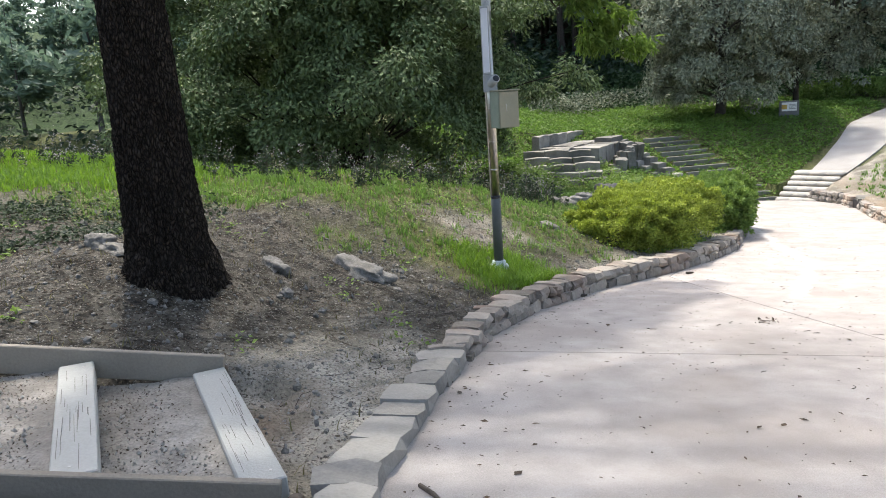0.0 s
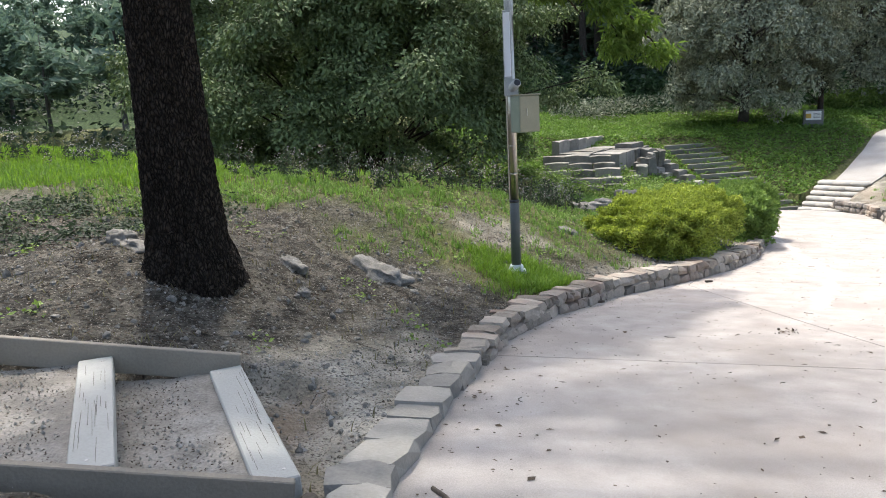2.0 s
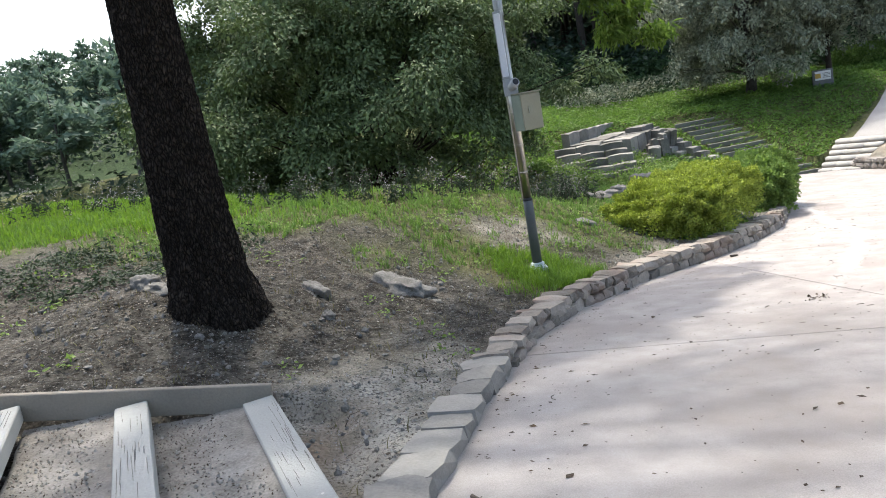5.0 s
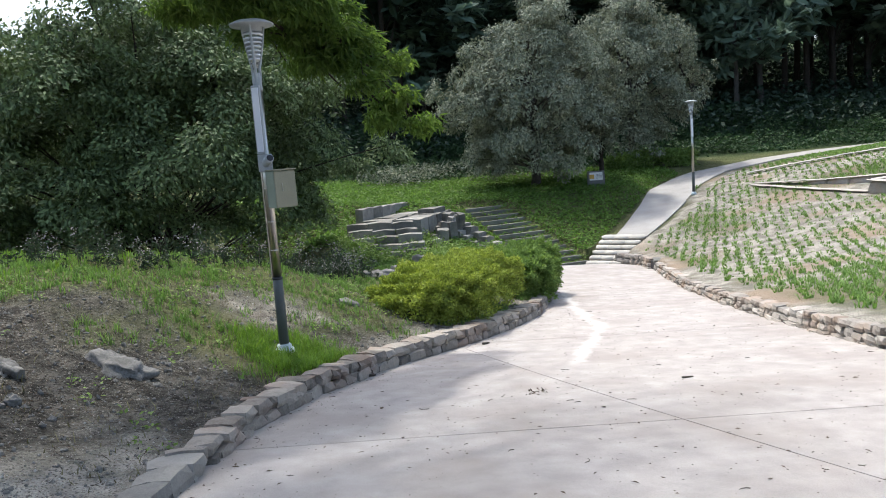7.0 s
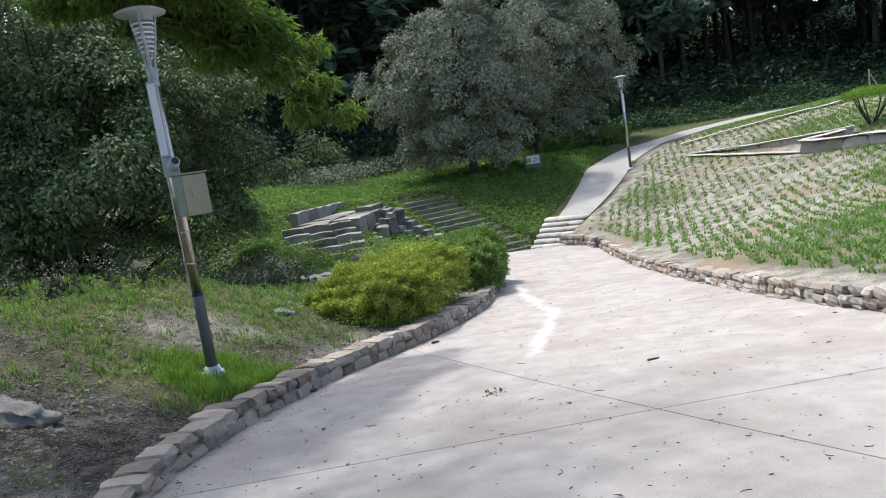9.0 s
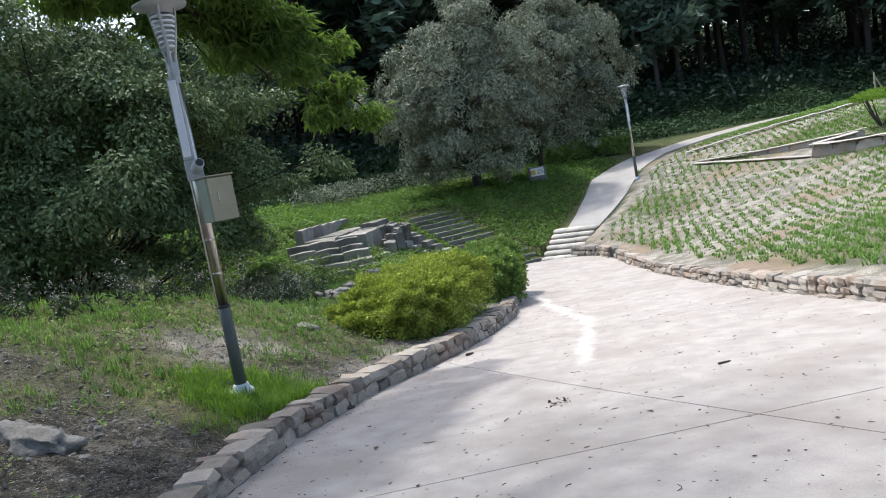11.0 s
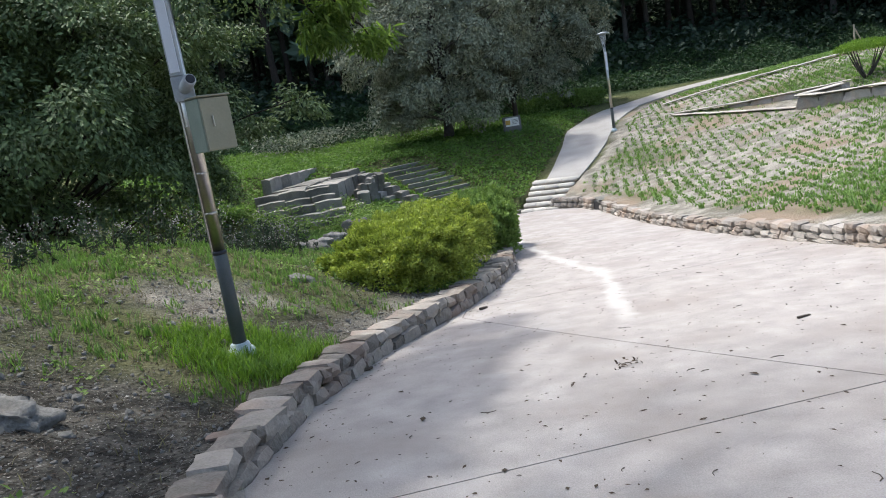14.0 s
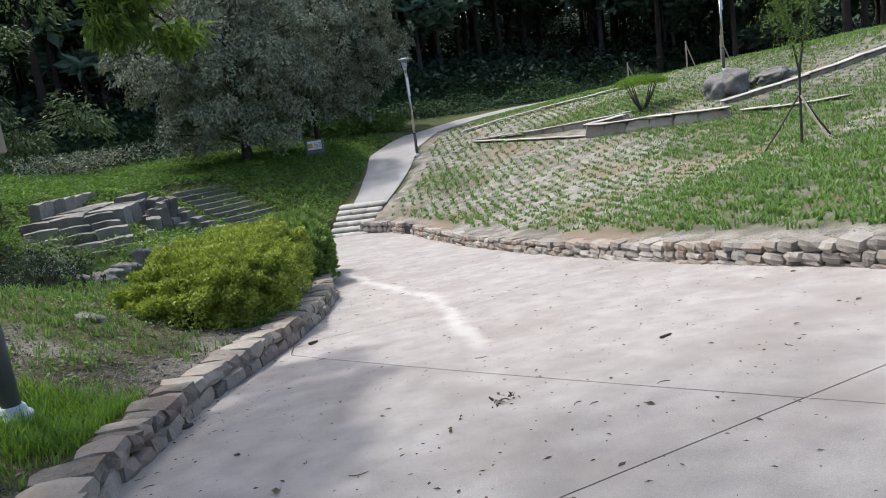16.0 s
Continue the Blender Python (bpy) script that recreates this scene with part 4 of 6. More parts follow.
def pad_tree(name, at, height, trunk_r, crown_c, crown_r, pads, per, pad_r, leaf, size, seed, label, bark, sag=0.45, lean_out=0.6, floor=-0.8, wide=0.5, lobes=0.14, lift=False):
    """A tree whose leaves lie in drooping pads at the ends of its boughs, with dark gaps between them."""
    rng = np.random.RandomState(seed)
    tr = thing(name, at, label, "tree")
    cc, cr = np.asarray(crown_c, float), np.asarray(crown_r, float)
    h = np.linspace(-0.4, height, 12)
    trunk = np.stack([0.12 * np.sin(h * 0.6), 0.1 * np.cos(h * 0.5) - 0.1, h], 1)
    pieces = [tube_np(trunk, trunk_r * np.interp(h / height, [-0.1, 0, 0.08, 0.5, 1], [1.7, 1.4, 1.0, 0.65, 0.1]), 12, 0.05, seed)]
    ps, ds, ns = [], [], []
    for i in range(pads):
        d = rng.normal(size=3); d /= np.linalg.norm(d)
        if d[2] < floor:
            d[2] *= -1
        bump = 1 + lobes * math.sin(d[0] * 6 + seed) * math.sin(d[2] * 7 + 1) + lobes * 0.6 * math.sin(d[1] * 9 + d[0] * 4)
        e = cc + d * cr * bump * rng.uniform(0.5, 1.0) ** 0.6
        if lift and e[0] > 0.25 * cr[0] and e[2] < cc[2] - 0.3 * cr[2]:
            e[2] = cc[2] + rng.uniform(-0.3, 0.2) * cr[2]
        if lift and e[2] < cc[2]:
            e[:2] *= 1 - 0.28 * min(1.0, (cc[2] - e[2]) / (0.8 * cr[2]))
        if e[2] < 0.25:
            continue
        if i % 9 == 0:
            h0 = float(np.clip(e[2] * rng.uniform(0.35, 0.75), height * 0.1, height * 0.9))
            st = np.array([0, 0, h0])
            p = limb(st, e, rng.uniform(0.02, 0.1) * np.linalg.norm(e - st))
            pieces.append(tube_np(p, np.linspace(trunk_r * 0.2, 0.012, 6), 6))
        q = pad_r * rng.uniform(0.55, 1.35)
        n = int(per * (q / pad_r) ** 1.6)
        up = np.array([d[0] * lean_out, d[1] * lean_out, 1.0 - 0.3 * lean_out]) + rng.normal(size=3) * 0.22; up /= np.linalg.norm(up)
        a = np.cross(up, [0.3, 0.9, 0.1]); a /= np.linalg.norm(a)
        b = np.cross(up, a)
        th, r = rng.uniform(0, 2 * np.pi, n), np.sqrt(rng.uniform(0, 1, n)) * (1 + 0.22 * np.sin(3 * rng.uniform(0, 6) + 5 * rng.uniform(0, 1)))
        flat = (np.cos(th) * r)[:, None] * a + (np.sin(th) * r)[:, None] * b
        pos = e + q * (flat - up * (sag * r ** 2)[:, None] + up * (rng.normal(size=n) * 0.17)[:, None])
        ps.append(pos)
        ds.append(flat * 0.9 + rng.normal(size=(n, 3)) * 0.45 - np.array([0, 0, 0.35]))
        ns.append(up + flat * sag * 1.2 + rng.normal(size=(n, 3)) * 0.38)
    part("trunk", mesh_np("trunk", *join_np(pieces), bark, True), parent=tr)
    p, d, nn = np.concatenate(ps), np.concatenate(ds), np.concatenate(ns)
    sd = np.cross(d, nn); sd /= np.linalg.norm(sd, axis=1)[:, None] + 1e-9
    nn = np.cross(sd, d); nn /= np.linalg.norm(nn, axis=1)[:, None] + 1e-9
    d /= np.linalg.norm(d, axis=1)[:, None] + 1e-9
    ln = size * rng.uniform(0.6, 1.3, (len(p), 1)); wd = ln * wide
    mid = p + d * ln * 0.45
    v = np.stack([p, mid + sd * wd * 0.5, p + d * ln - nn * ln * 0.15, mid - sd * wd * 0.5], 1).reshape(-1, 3)
    part("crown", mesh_np("crown", v, np.arange(len(v)).reshape(-1, 4), leaf), parent=tr)
    return tr


def gz(x, y):
    return float(ground_z(np.array([x]), np.array([y]))[0])


build_kerb()
build_wall()
build_wood_stairs()
lamp_near = build_lamp((0.342, 9.642, gz(0.342, 9.642)), True)
lamp_far = build_lamp((17.2, 32.3, gz(17.2, 32.3)), False)
lamp_top = copy_thing(lamp_far, pose(29.35, 25.25, gz(29.35, 25.25)))

# ---- near tree, whose crown shades the start ----
def near_tree():
    rng = np.random.RandomState(21)
    x0, y0 = -2.70, 6.25
    z0 = gz(x0, y0)
    tr = thing("oak_tree", (x0, y0, z0), "tall dark-barked oak with drooping narrow leaves on soil", "tree")
    n = 230
    t = np.linspace(0, 1, n) ** 1.2
    h = -0.35 + 8.35 * t
    line = np.stack([-0.005 * h - 0.05 * np.sin(h * 0.35), 0.02 * h, h], 1)
    rad = 0.285 * np.interp(h, [-0.35, 0, 0.25, 0.7, 1.5, 4, 8], [1.9, 1.55, 1.3, 1.17, 1.06, 0.86, 0.4])
    sides = 180
    v, f = tube_np(line, rad, sides)
    # furrowed bark: long ridges that wander and break
    hh = np.repeat(h, sides)
    ang = np.tile(np.linspace(0, 2 * np.pi, sides, endpoint=False), n)
    ridge = np.abs(np.sin(ang * 17 + 1.5 * np.sin(hh * 4.1 + ang * 3) + 1.2 * np.sin(hh * 11.3 + ang * 7)))
    ridge = ridge * (0.72 + 0.28 * np.sin(hh * 31 + 4 * np.sin(ang * 17) + 2.5 * np.sin(hh * 6 + ang * 9)))
    flare = 0.06 * np.clip(0.8 - hh, 0, 1.2) * np.sin(ang * 5 + 1.0)
    c = np.repeat(line, sides, 0)
    v = c + (v - c) * (1 + 0.13 * (ridge - 0.5) + flare)[:, None]
    part("trunk", mesh_np("trunk", v, f, M_OAKBARK, True), parent=tr)
    limbs, spots, outs = [], [], []
    ends = [(5.2, 6.0, 2.3), (4.7, 5.9, 2.4), (4.1, 5.6, 2.7), (3.3, 5.3, 3.1), (4.9, 6.2, 3.0), (4.3, 6.3, 3.5), (2.4, 5.0, 3.7)]
    for i in range(54):
        a, r = rng.uniform(0, 2 * np.pi), 8.6 * math.sqrt(rng.uniform(0.06, 1))
        ends.append((math.cos(a) * r + 2.4, math.sin(a) * r + 0.4, rng.uniform(6.0, 9.8)))
    for i, e in enumerate(ends):
        s = np.array([-0.3, 0.1, rng.uniform(4.2, 6.5)])
        p = limb(s, e, 0.9 if i < 7 else 0.3, 8)
        limbs.append(tube_np(p, np.linspace(0.10, 0.012, 8), 8))
        for k in range(14 if i < 7 else 9):
            q = rng.uniform(0.62 if i < 7 else 0.4, 1.04)
            j = min(7, int(q * 7))
            cpos = p[j] + rng.normal(size=3) * (np.array([0.3, 0.3, 0.2]) if i < 7 else np.array([0.5, 0.5, 0.3]))
            if i < 7:
                twig = limb(p[j], cpos, 0.05, 4)
                limbs.append(tube_np(twig, [0.02, 0.014, 0.01, 0.006], 5))
            spots.append((cpos, i < 7)); outs.append((cpos - s) / np.linalg.norm(cpos - s))
    for q in limbs:
        part("limb", mesh_np("limb", *q, M_BARK, True), parent=tr)
    ps, os_ = [], []
    for (c0, low), o in zip(spots, outs):
        per, q = (320, 0.36) if low else (52, 1.25)
        ps.append(clump_np(c0, (q, q, q * 0.6), per, rng, 0.2)); os_.append(np.repeat(o[None] * 0.5, per, 0))
    part("crown", mesh_np("crown", *leaves_np(np.concatenate(ps), 0.165, 0.045, rng, 0.35, 0.75, np.concatenate(os_)), L_OAK), parent=tr)


near_tree()
pad_tree("layered_tree", (-4.9, 25.0, gz(-4.9, 25.0)), 12.0, 0.26, (-0.5, 0, 7.0), (7.2, 5.8, 5.7), 600, 370, 0.75, L_BIG, 0.15, 31, "broad dark green tree with layered boughs", M_BARK, 0.28, 0.35, -0.5, 0.5, 0.24, True)
pad_tree("silver_tree", (10.9, 36.6, gz(10.9, 36.6)), 8.2, 0.2, (0, 0, 4.2), (4.3, 3.9, 4.3), 560, 150, 0.5, L_OLIVE, 0.165, 32, "silvery grey-green rounded tree on the bank", M_BARK2, 0.2, 1.0, -0.85, 0.45, 0.2)
pad_tree("silver_tree", (18.3, 42.5, gz(18.3, 42.5)), 8.6, 0.2, (0, 0, 5.0), (4.1, 3.8, 4.3), 460, 130, 0.53, L_OLIVE, 0.18, 33, "silvery grey-green rounded tree behind the footpath", M_BARK2, 0.2, 1.0, -0.85, 0.45, 0.2)
tree("silver_tree", (14.1, 35.9, gz(14.1, 35.9)), 3.3, 0.14, (-0.4, -0.4, 2.6), (1.35, 1.2, 1.0), 26, L_OLIVE, 9000, 0.13, 0.75, 34, "small silvery tree with a dark trunk", M_BARK, up=0.2, droop=0.0)

# ---- hedge bushes by the kerb ----
def hedge(name, at, radii, leaf, n, seed, label, size=0.055, rz=0.0):
    rng = np.random.RandomState(seed)
    hd = thing(name, (*at, gz(*at)), label, "bush", rz=rz)
    r = np.asarray(radii)
    tw = []
    for i in range(40):
        d = rng.normal(size=3); d[2] = abs(d[2]); d /= np.linalg.norm(d)
        tw.append(tube_np(limb((d[0] * 0.3, d[1] * 0.3, -0.05), d * r * 0.93, 0.05, 4), [0.014, 0.01, 0.008, 0.004], 5))
    part("stems", mesh_np("stems", *join_np(tw), M_TWIG, True), parent=hd)
    d = rng.normal(size=(n, 3)); d /= np.linalg.norm(d, axis=1)[:, None]
    d[:, 2] = np.abs(d[:, 2]) * 1.0 - 0.02
    e = np.abs(d) ** np.array([0.62, 0.62, 0.5]) * np.sign(d)
    lump = 1 + 0.10 * np.sin(d[:, 0] * 7 + seed) * np.sin(d[:, 1] * 6) + 0.05 * np.sin(d[:, 0] * 17 + d[:, 2] * 13) + 0.04 * np.sin(d[:, 1] * 23 + d[:, 2] * 9)
    p = e * r * lump[:, None] * (rng.uniform(0.72, 1.03, (n, 1)) ** 0.6)
    p[:, 2] = np.maximum(p[:, 2], 0.02)
    part("foliage", mesh_np("foliage", *leaves_np(p, size, size * 0.55, rng, 0.05, -0.25, d * 0.8), leaf), parent=hd)


hedge("hedge_bush", (3.2, 14.1), (2.05, 1.05, 0.95), L_HEDGE, 76000, 41, "clipped yellow-green bush on the bank behind the kerb", 0.058, 60)
hedge("hedge_bush", (5.55, 18.0), (1.7, 0.85, 1.15), L_SHRUB, 30000, 42, "looser green bush beside the yellow-green one", 0.095, 68)
hedge("hedge_bush", (18.6, 40.6), (2.6, 0.9, 0.95), L_SHRUB, 9000, 43, "bright green low hedge behind the footpath", 0.16)


# ---- old stone terrace ----
def terrace():
    rng = random.Random(11)
    tc = thing("stone_terrace", (0, 0, 0), "weathered concrete and stone terrace with steps and stepped side wall", "terrace")

    def blk(x, y, z0, z1, sx, sy, rz=0.0, me=None, tilt=0.0):
        piece("block", me or rng.choice(OLD_BLOCKS), tc, (x, y, (z0 + z1) / 2), (sx, sy, z1 - z0), rz, tilt, rng.uniform(-1, 1))

    # raised back parapet, paved top and end block
    for i in range(5):
        t = (i + 0.5) / 5
        blk(1.75 + 2.2 * t, 29.0 + 4.3 * t, -0.6, 0.86 - 0.1 * t, 0.32, 1.0, -27)
    blk(4.85, 31.0, -0.6, 0.56, 0.75, 1.3, -30)
    for i in range(4):
        for k in range(2):
            blk(2.55 + 1.15 * k + 0.45 * i, 28.75 + 0.95 * i - 0.1 * k, -0.9, 0.40 - 0.03 * k + rng.uniform(-0.025, 0.025), 1.2, 1.0, -22 + rng.uniform(-4, 4))
    # worn steps going down to the front
    for s in range(5):
        for k in range(3):
            blk(1.65 + 0.85 * k + 0.10 * s, 28.25 - 0.36 * s - 0.10 * k, -1.9, 0.36 - 0.24 * s + rng.uniform(-0.04, 0.03), rng.uniform(0.8, 0.95), 0.46, rng.uniform(-8, 2))
    # rubble edge between the steps and the side wall
    for k in range(16):
        blk(4.1 + 0.11 * k + rng.uniform(-0.15, 0.15), 27.2 + 0.18 * k + rng.uniform(-0.3, 0.3), -1.8, -0.45 + 0.05 * k + rng.uniform(-0.15, 0.15), rng.uniform(0.22, 0.42), rng.uniform(0.25, 0.4), rng.uniform(-40, 40), tilt=rng.uniform(-15, 15))
    # side wall stepping down towards the road
    n = 8
    for i in range(n):
        t = i / (n - 1)
        blk(5.45 + 1.75 * t, 30.4 - 2.2 * t, -2.2, 0.34 - 1.36 * t + rng.uniform(-0.04, 0.04), 0.46, 0.5, -50 + rng.uniform(-5, 5))
        if 0 < i < 6:
            blk(5.2 + 1.75 * t, 30.05 - 2.2 * t, -2.2, -0.02 - 1.3 * t + rng.uniform(-0.06, 0.06), 0.5, 0.42, -50)


terrace()

# ---- far stairs ----
def far_stairs():
    rng = random.Random(12)
    st = thing("timber_stairs", (0, 0, 0), "grassy stairs of grey timber treads climbing the bank", "stairs")
    n = 13
    rz = 20.0
    for i in range(n):
        t = i / (n - 1)
        x, y = 9.25 - 1.75 * t, 26.75 + 5.9 * t
        z = -1.74 + 1.95 * t
        r = part("tread", box_bm(2.1, 0.13, 0.18, (0, 0, -0.15), 0.012, 0.004, seed=i), M_RAIL2, st)
        r.matrix_basis = pose(x, y, z + 0.03, 0, 0, 12 + 6 * t)
    ss = thing("stone_steps", (0, 0, 0), "pale stone steps up to the concrete path", "steps")
    for i in range(6):
        d, w = 0.36 * i, 1.35 + 0.06 * i
        for k in range(3):
            x = 10.75 + 0.70 * d + 0.76 * w * (k - 1) / 3
            y = 26.5 + 0.71 * d - 0.65 * w * (k - 1) / 3
            piece("block", rng.choice(CAP_STONES), ss, (x, y, -1.78 + 0.15 * i), (w / 3 * 1.04, 0.52, 0.16), -40 + rng.uniform(-4, 4))
    return st


CAP_STONES = [stone_mesh("cap_stone", M_CAP, 150 + i, 0.06, 0.03) for i in range(6)]
far_stairs()


def far_path():
    rows = []
    pl = np.concatenate([[(12.1, 27.6)], PATH_LINE[1:]])
    seg = np.hypot(*np.diff(pl, axis=0).T); s = np.concatenate([[0], np.cumsum(seg)])
    q = np.linspace(0, s[-1], 70)
    cx, cy = np.interp(q, s, pl[:, 0]), np.interp(q, s, pl[:, 1])
    tx, ty = np.gradient(cx), np.gradient(cy)
    ln = np.hypot(tx, ty)
    w = np.interp(q, [0, 4, 8, 14], [0.62, 0.9, 1.1, 1.0])
    vs, fs = [], []
    for i in range(70):
        for k in (-1, -0.33, 0.33, 1):
            x, y = cx[i] - ty[i] / ln[i] * w[i] * k, cy[i] + tx[i] / ln[i] * w[i] * k
            vs.append((x, y, float(path_z(cx[i], cy[i])) + 0.03))
    for i in range(69):
        for k in range(3):
            a = i * 4 + k
            fs.append((a, a + 4, a + 5, a + 1))
    me = mesh_np("footpath", vs, fs, M_PATH)
    ob = tagged(part("path", me), "pale concrete footpath climbing past the lamp", "path", kind="structure")
    sol = ob.modifiers.new("depth", "SOLIDIFY"); sol.thickness, sol.offset = 0.12, -1


far_path()


# ---- far woods ----
def woods():
    rng = np.random.RandomState(77)
    pr = [tree("woodland_tree", (0, 0, -400), 13, 0.24, (0, 0, 7.4), (4.6, 4.6, 6.0), 18, L_HAZY_FOREST, 1500, 1.15, 0.6, 200 + i, "leafy green woodland tree", M_BARK2, up=0.4, droop=0.15, group="woodland trees") for i in range(3)]
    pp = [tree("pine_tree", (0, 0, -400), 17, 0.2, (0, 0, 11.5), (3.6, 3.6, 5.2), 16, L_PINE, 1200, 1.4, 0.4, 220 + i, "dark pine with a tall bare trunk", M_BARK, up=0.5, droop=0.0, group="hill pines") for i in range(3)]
    spots = []
    for i in range(40):
        spots.append((rng.uniform(-80, -7), rng.uniform(66, 95), pr))
    for i in range(16):
        spots.append((rng.uniform(-14, 12), rng.uniform(54, 84), pr))
    for i in range(60):
        spots.append((rng.uniform(8, 75), rng.uniform(58, 76), pr if i % 3 == 0 else pp))
    for i in range(14):
        spots.append((rng.uniform(-45, -12), rng.uniform(40, 58), pr))
    for i in range(80):
        x = rng.uniform(-10, 130)
        spots.append((x, rng.uniform(55, 105) + 0.05 * max(0, x - 40), pr if i % 3 == 0 else pp))
    for i in range(46):
        spots.append((rng.uniform(-60, 150), rng.uniform(100, 150), pr))
    for i in range(34):
        spots.append((rng.uniform(52, 120), rng.uniform(24, 60), pr if i % 2 else pp))
    for i in range(18):
        spots.append((rng.uniform(-60, 70), rng.uniform(-70, -24), pr))
    for i in range(14):
        spots.append((rng.uniform(-80, -45), rng.uniform(-20, 40), pr))
    for i, (x, y, kind) in enumerate(spots):
        p = kind[i % 3]
        s = rng.uniform(0.45, 0.62) if x < -18 else rng.uniform(0.6, 0.85) if x < -5 else rng.uniform(0.85, 1.25)
        copy_thing(p, pose(x, y, gz(x, y) - 0.2, 0, 0, rng.uniform(0, 360)) @ Matrix.Diagonal((s, s, s * rng.uniform(0.9, 1.15), 1)))
    for p in pr + pp:
        for o in (*p.children, p):
            bpy.data.objects.remove(o)


woods()


# ---- plants that cover the ground ----
def stuff(name, data, label, category):
    return tagged(part(name, data), label, category, kind="stuff")


def spread_points(n, x0, x1, y0, y1, rng, keep):
    x, y = rng.uniform(x0, x1, n), rng.uniform(y0, y1, n)
    m = rng.uniform(0, 1, n) < keep(x, y)
    return x[m], y[m]


def build_grass():
    rng = np.random.RandomState(5)

    def bank_only(x, y):
        dk, sk, _, _ = near(KERB, x, y)
        return (sk > 0) & (dk > 0.35)

    def turf_keep(x, y):
        return cover(x, y)[0] * bank_only(x, y) * (0.35 + 0.65 * smooth(0.5 + wob(x, y, 3.1, 9.0)))

    # short turf over the mound, in tufts
    x, y = spread_points(36000, -9, 8, 4, 26, rng, turf_keep)
    th = np.repeat(rng.uniform(0.45, 1.5, len(x)), 7)
    x = np.repeat(x, 7) + rng.normal(size=len(x) * 7) * 0.028
    y = np.repeat(y, 7) + rng.normal(size=len(y) * 7) * 0.028
    stuff("grass", mesh_np("grass", *blades_np(x, y, ground_z(x, y), 0.10 * th, rng, 0.007, 0.9), L_GRASS), "short patchy green grass on the mound", "grass")
    x, y = spread_points(80000, -7, 8, 3, 22, rng, lambda x, y: bank_only(x, y) * (0.14 + 0.35 * cover(x, y)[0]) * smooth(wob(x, y, 2.3, 4.0) + 0.55))
    stuff("dry_grass", mesh_np("dry_grass", *blades_np(x, y, ground_z(x, y), 0.08, rng, 0.005, 1.7), L_DRY), "thin dry yellowish grass on soil", "grass")
    # long bright grass round the lamp's foot
    x, y = spread_points(26000, -0.8, 2.0, 8.0, 10.9, rng, lambda x, y: bank_only(x, y) * smooth((1.0 - np.hypot((x - 0.55) / 0.95, (y - 9.4) / 1.0) + 0.35 * wob(x, y, 3.0, 1.0)) / 0.5) * smooth((np.hypot(x - 0.342, y - 9.642) - 0.13) / 0.12))
    stuff("tall_grass", mesh_np("tall_grass", *blades_np(x, y, ground_z(x, y), 0.145, rng, 0.005, 1.0), L_BRIGHT), "long bright green grass at the lamp foot", "grass")
    # plateau lawn past the tree
    x, y = spread_points(36000, -14, -2.0, 8, 15, rng, lambda x, y: smooth((y - 9.8 - 0.12 * (x + 9)) / 1.2) * (0.12 + 0.88 * smooth((-4.3 - x) / 1.2)))
    stuff("lawn", mesh_np("lawn", *blades_np(x, y, ground_z(x, y), 0.14, rng, 0.010, 0.6), L_BRIGHT), "bright green lawn behind the tree", "grass")
    # low leafy weeds
    x, y = spread_points(16000, -6, 7, 4, 24, rng, lambda x, y: bank_only(x, y) * smooth(wob(x, y, 2.9, 11.0) * 1.4 - 0.25) * (0.25 + 0.75 * cover(x, y)[0]))
    p = np.repeat(np.stack([x, y, ground_z(x, y)], 1), 7, 0)
    p += rng.normal(size=p.shape) * np.array([0.05, 0.05, 0.02]); p[:, 2] += 0.035
    stuff("weeds", mesh_np("weeds", *leaves_np(p, 0.055, 0.035, rng, 0.6, -0.1), L_SHRUB), "low leafy weeds and clover on the soil", "weeds")
    x, y = spread_points(1200, -6.8, -3.2, 6.2, 10.2, rng, lambda x, y: smooth((y - 6.4 - 0.3 * (x + 4)) / 1.2) * smooth((-1.3 - x) / 1.6) * smooth((10.4 - y) / 1.5) * (0.3 + 0.7 * smooth(wob(x, y, 3.7, 2.0) + 0.5)))
    p = np.repeat(np.stack([x, y, ground_z(x, y)], 1), 10, 0)
    p += rng.normal(size=p.shape) * np.array([0.06, 0.06, 0.03]); p[:, 2] += 0.05
    stuff("ground_ivy", mesh_np("ground_ivy", *leaves_np(p, 0.06, 0.04, rng, 0.55, -0.1), L_WEED), "dark leafy creeper round the tree foot", "weeds")
    # tall weeds along the brow
    n = 330
    t = rng.uniform(0, 1, n)
    line = np.array([(-11.0, 13.6), (-7.0, 13.2), (-2.6, 12.6), (0.2, 14.6), (1.0, 16.5), (1.0, 19.0)])
    s = np.linspace(0, 1, len(line))
    bx, by = np.interp(t, s, line[:, 0]) + rng.normal(size=n) * 0.45, np.interp(t, s, line[:, 1]) + rng.normal(size=n) * 0.35
    bz = ground_z(bx, by)
    h = rng.uniform(0.25, 0.8, n) * (0.5 + 0.5 * smooth(wob(bx, by, 1.9, 3.0) + 0.6))
    tubes, lf, fl = [], [], []
    for i in range(n):
        top = np.array([bx[i] + rng.normal() * 0.08, by[i] + rng.normal() * 0.08, bz[i] + h[i]])
        tubes.append(tube_np(limb((bx[i], by[i], bz[i] - 0.02), top, 0.0, 3), [0.005, 0.004, 0.002], 4))
        k = 15
        q = rng.uniform(0.15, 1, (k, 1))
        lf.append(np.array([bx[i], by[i], bz[i]]) * (1 - q) + top * q + rng.normal(size=(k, 3)) * 0.02)
        if rng.uniform() < 0.4:
            fl.append(top + rng.normal(size=(22, 3)) * np.array([0.07, 0.07, 0.06]))
